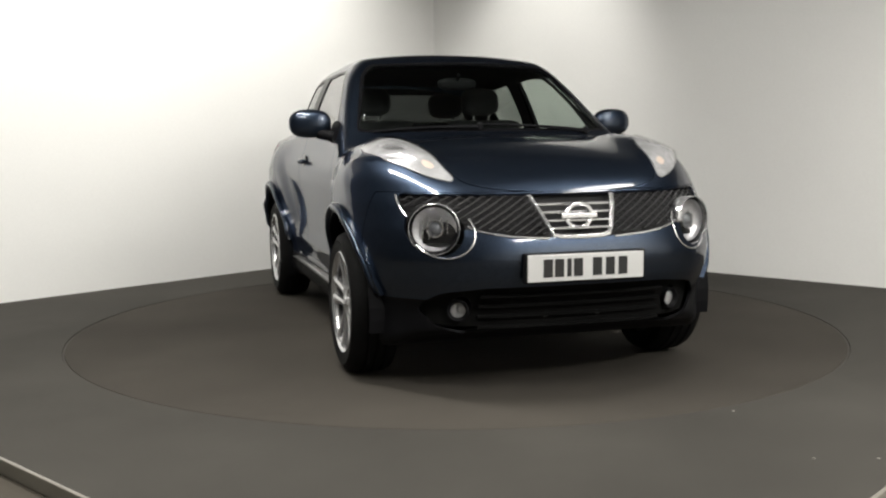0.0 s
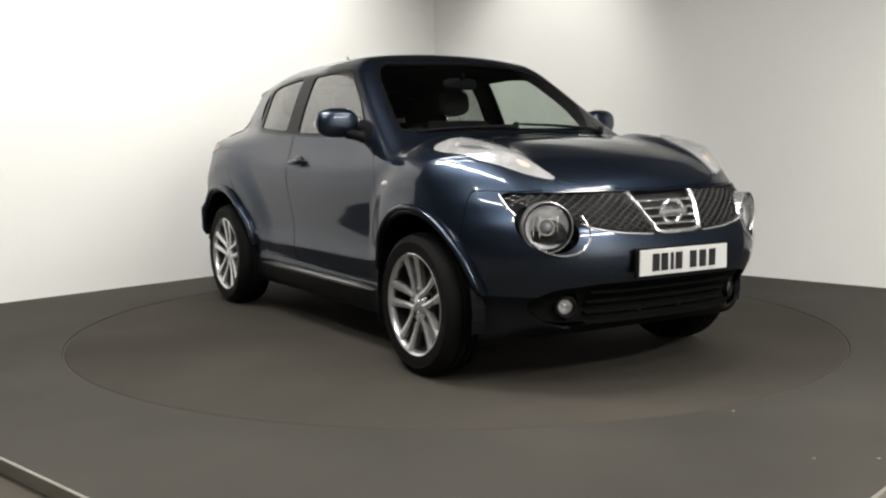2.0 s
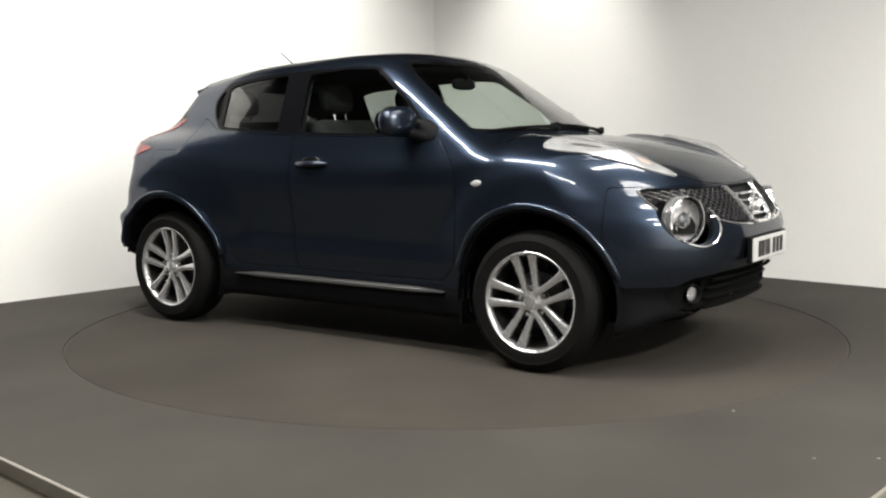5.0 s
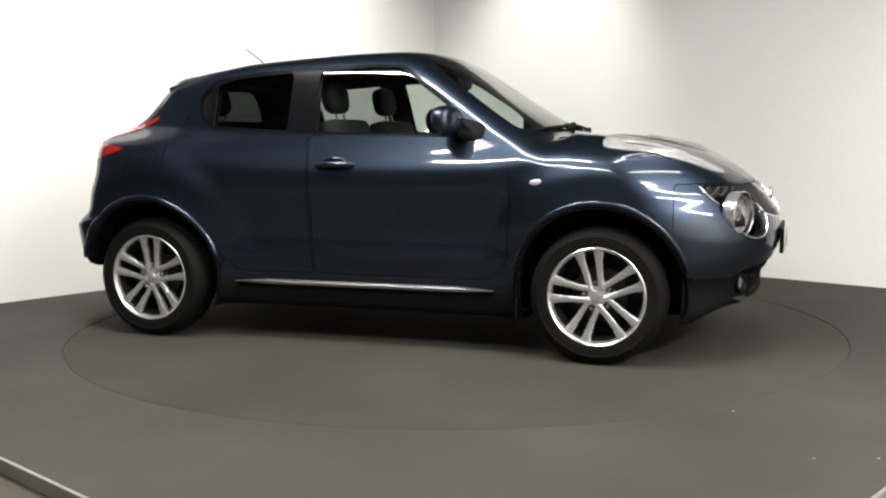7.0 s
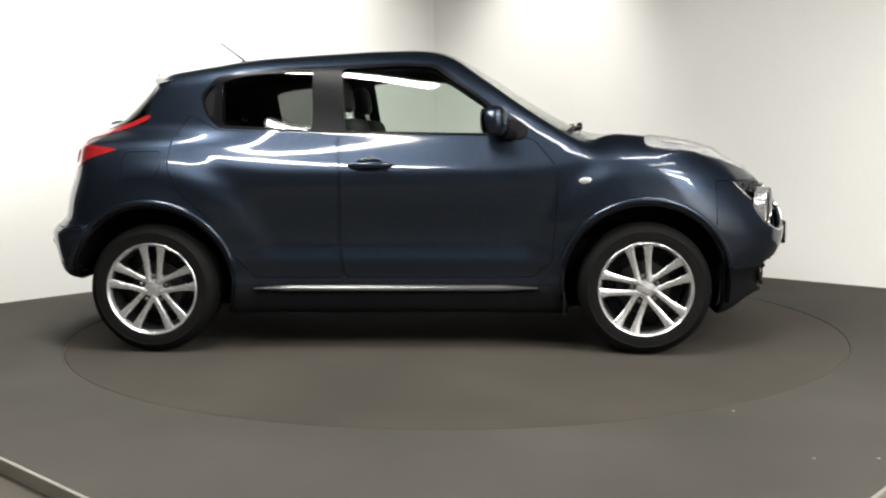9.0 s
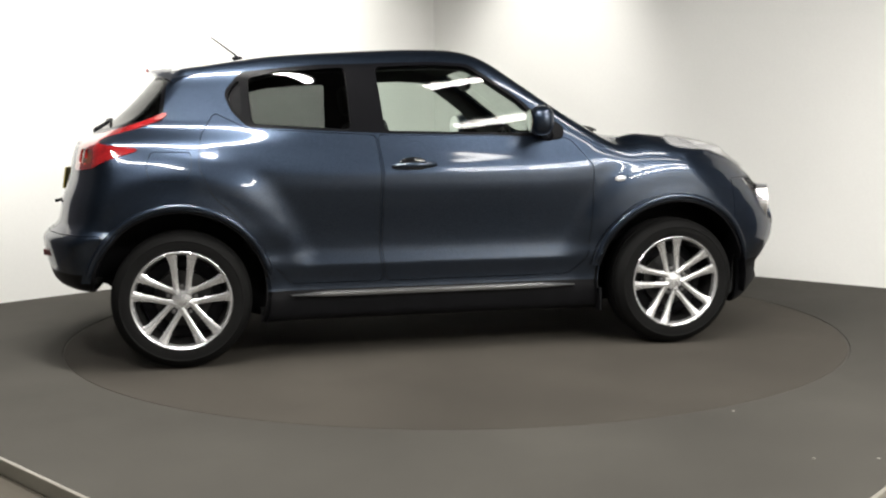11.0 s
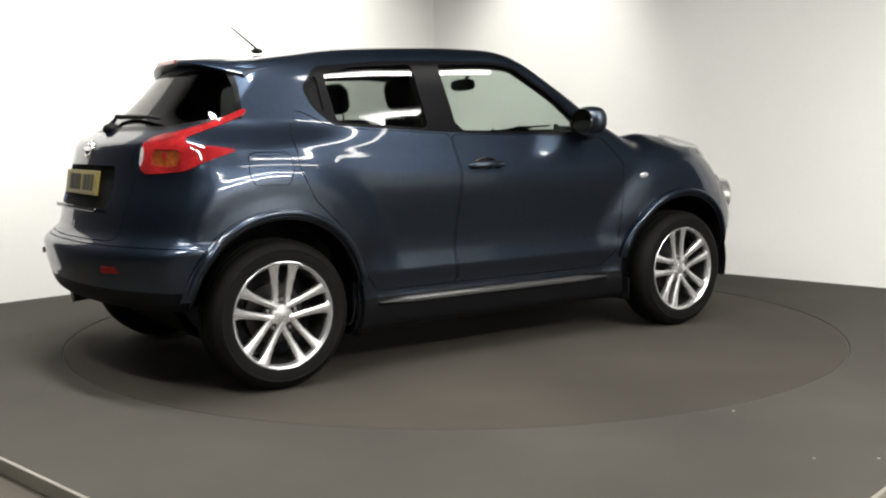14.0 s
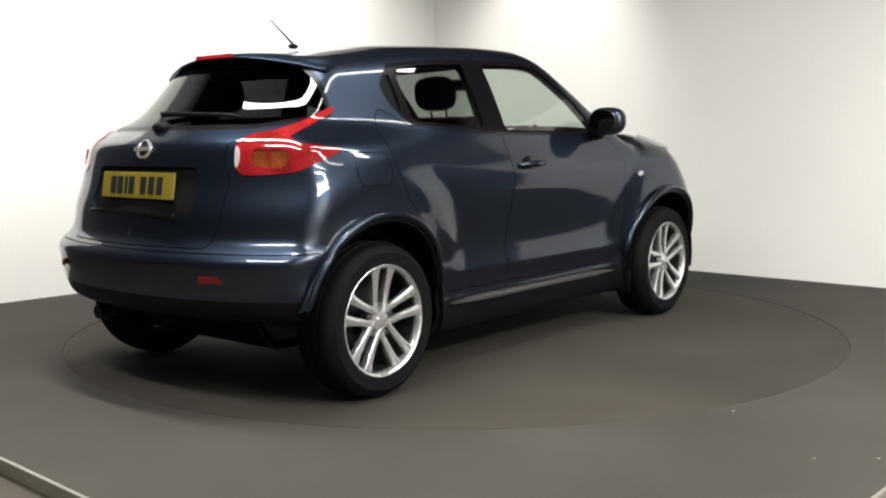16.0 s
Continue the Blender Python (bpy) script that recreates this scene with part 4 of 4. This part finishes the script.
def side_details(car):
    for side in (1, -1):
        # mirrors
        m = smooth(part("mirror", ellipsoid(.060, .112, .076, pose(.520, side * .880, 1.181, 0, 0, side * 8), 2.6), PAINT_BLUE, car, "dark blue door mirror"), 60)
        part("mirror_foot", tube([(.60, side * .75, 1.105), (.575, side * .79, 1.115), (.55, side * .84, 1.130)], [.036, .028, .030], 14), PLASTIC, m, "black mirror foot")
        smooth(part("mirror_sail", ellipsoid(.10, .012, .055, pose(.585, side * (side_y(.585, 1.14) + .002), 1.14, side * 22, 12, 0), 2.5), PLASTIC, m, "black mirror base cover"), 60)
        bm = bmesh.new()
        bmesh.ops.create_circle(bm, cap_ends=True, segments=40, radius=1, matrix=pose(.456, side * .880, 1.181, 0, -90, side * 8) @ Matrix.Diagonal((.062, .092, 1, 1)))
        bmesh.ops.solidify(bm, geom=bm.faces[:], thickness=.006)
        part("mirror_glass", bm, MIRROR, m, "silvered mirror glass")
        # rolled beads round the wheel arches
        for cx in (1.265, -1.265):
            pts = []
            for k in range(41):
                a = radians(12 + 156 * k / 40)
                x, z = cx + .437 * math.cos(a), .350 + .437 * math.sin(a)
                pts.append((x, side * (side_y(cx + .447 * math.cos(a), .350 + .447 * math.sin(a)) + .019), z))
            smooth(part("wheel_arch_bead", tube(pts, [.004] + [.015] * 39 + [.004], 12), PAINT_BLUE, car, "dark blue rolled bead of the wheel arch"), 60)
        # front door handle
        y = side_y(-.115, .965)
        h = DOORS.get(("front_door", side), car)
        # a black cap on the door skin paints the shade of the handle's recess
        smooth(part("handle_shade", ellipsoid(.078, .011, .050, pose(-.125, side * (y - .003), .955), 2.2), GLOSS_BLACK, h, "black cap standing for the shaded handle recess"), 60)
        smooth(part("handle", tube([(-.230, side * (y + .002), .962), (-.20, side * (y + .022), .964), (-.12, side * (y + .030), .967), (-.04, side * (y + .024), .968), (-.008, side * (y + .002), .968)], [.008, .015, .016, .015, .008], 14), PAINT_BLUE, h, "dark blue pull handle"), 60)
        # repeater
        y = side_y(.963, .881)
        smooth(part("side_repeater", ellipsoid(.034, .008, .016, pose(.963, side * y, .881, 0, -4, 0)), LAMP_INNER, car, "pale side repeater lamp"), 60)
        # sill bar
        bm = bmesh.new()
        rows = []
        for k in range(25):
            s = k / 24
            x = -.74 + 1.47 * s
            w = .011 * min(1, 8 * s, 8 * (1 - s)) + .001
            y = side_y(x, .335) + .026
            rows.append([bm.verts.new((x, side * (y + a), .330 + b * w)) for a, b in ((-.045, 1.4), (-.006, 1), (.006, .2), (.004, -.8), (-.045, -1))])
        for a, b in zip(rows, rows[1:]):
            for i in range(5):
                bm.faces.new((a[i], b[i], b[(i + 1) % 5], a[(i + 1) % 5]))
        bm.faces.new(rows[0]), bm.faces.new(rows[-1])
        bmesh.ops.recalc_face_normals(bm, faces=bm.faces)
        part("sill_trim", bm, SATIN, car, "satin silver sill strip")
        smooth(part("mud_flap", boxed(.012, .16, .12, pose(.86, side * .76, .25), .004), PLASTIC, car, "black flap behind the front wheel"), 30)


def interior(car):
    def seat(name, x, y, width, headrests):
        s = part(name, boxed(.50, width, .17, pose(x, y, .62, 0, -6, 0), .06, 3), SEAT_CLOTH, car, "dark cloth seat")
        smooth(s, 60)
        smooth(part("backrest", boxed(.13, width, .56, pose(x - .28, y, .93, 0, -14, 0), .055, 3), SEAT_CLOTH, s), 60)
        for hy in headrests:
            h = smooth(part("headrest", ellipsoid(.05, .125, .088, pose(x - .385, y + hy, 1.325, 0, -10, 0), 3), SEAT_CLOTH, s, "dark padded headrest"), 60)
            for k in (-.05, .05):
                part("headrest_post", tube([(x - .345, y + hy + k, 1.17), (x - .375, y + hy + k, 1.30)], .006, 8), CHROME, h)
    seat("front_seat", .06, .36, .50, [0])
    seat("front_seat", .06, -.36, .50, [0])
    seat("rear_bench", -.72, 0, 1.22, [-.36, .36])
    bm = bmesh.new()
    rows = []
    for k in range(17):
        y = -.70 + 1.4 * k / 16
        hump = .035 * math.exp(-((y + .36) / .16) ** 2)
        rows.append([bm.verts.new((px - .10 * abs(y) ** 2, y, pz)) for px, pz in ((.95, 1.05), (.75, 1.065 + hump * .6), (.58, 1.05 + hump), (.50, .98), (.52, .80), (.60, .60), (.95, .60))])
    for a, b in zip(rows, rows[1:]):
        for i in range(6):
            bm.faces.new((a[i], b[i], b[i + 1], a[i + 1]))
    smooth(part("dashboard", bm, LINING, car, "dark soft dashboard"), 60)
    q = pose(.40, -.36, .985, 0, -66, 0)
    bm = bmesh.new()
    rings = []
    for i in range(40):
        a = 6.283185 * i / 40
        c = Vector((.178 * math.cos(a), .178 * math.sin(a), 0))
        d = Vector((math.cos(a), math.sin(a), 0))
        rings.append([bm.verts.new(q @ (c + d * .015 * math.cos(b) + Vector((0, 0, .015 * math.sin(b))))) for b in [6.283185 * j / 8 for j in range(8)]])
    for a, b in zip(rings, rings[1:] + rings[:1]):
        for j in range(8):
            bm.faces.new((a[j], b[j], b[(j + 1) % 8], a[(j + 1) % 8]))
    wheel = smooth(part("steering_wheel", bm, PLASTIC, car, "black steering wheel"), 60)
    part("steering_hub", ellipsoid(.075, .09, .03, q, 2.6), PLASTIC, wheel)
    for a in (0, 125, 235):
        part("steering_spoke", boxed(.12, .03, .014, q @ pose(0, 0, 0, 0, 0, a) @ pose(.11, 0, 0), .005), PLASTIC, wheel)
    smooth(part("inside_mirror", ellipsoid(.016, .115, .034, pose(.33, 0, 1.405), 3), PLASTIC, car, "black inside mirror"), 60)
    part("inside_mirror_stalk", tube([(.33, 0, 1.42), (.37, 0, 1.455)], .010, 8), PLASTIC, car)
    part("cabin_floor", boxed(1.5, 1.48, .05, pose(-.02, 0, .42), .01), LINING, car, "dark cabin floor")


INTAKE = material("matt_black_intake", (.004, .004, .004), .9, spec=.1, noise_scale=9, amount=.3)
GRILLE_MAT = material("dark_grey_grille_plastic", (.034, .034, .036), .25, noise_scale=9, amount=.2)
MIRROR = material("silvered_mirror", (.85, .86, .86), .02, 1.0)


def build_car():
    car = new("car")
    tagged(car, "dark blue metallic compact crossover car on the turntable", "car")
    car_shell(car)
    wheels(car)
    front_end(car)
    rear_end(car)
    wipers(car)
    side_details(car)
    interior(car)
    return car


CAR = build_car()


def floor_stud(x, y):
    """A small pale stud let into the stage carpet."""
    s = part("floor_stud", lathe([(0, .003), (.004, .0028), (.006, .001), (.006, -.002), (0, -.002)], 20, pose(x, y, .001)), STUD, None)
    return tagged(s, "small pale metal stud on the stage carpet", "floor stud", "studs on the stage")


for sx, sy in STUDS:
    floor_stud(sx, sy)


def motions():
    """The turntable carries the car round at an even pace."""
    rows_table, rows_car = [], []
    for k in range(33):
        t = k * .5
        a = -73.5 + 7.7344 * t
        m = Matrix.Translation(PIVOT) @ pose(0, 0, 0, 0, 0, a)
        rows_table.append((t, m))
        rows_car.append((t, m @ pose(-.254, .003, 0)))
    walk(TABLE, rows_table)
    walk(CAR, rows_car)


motions()
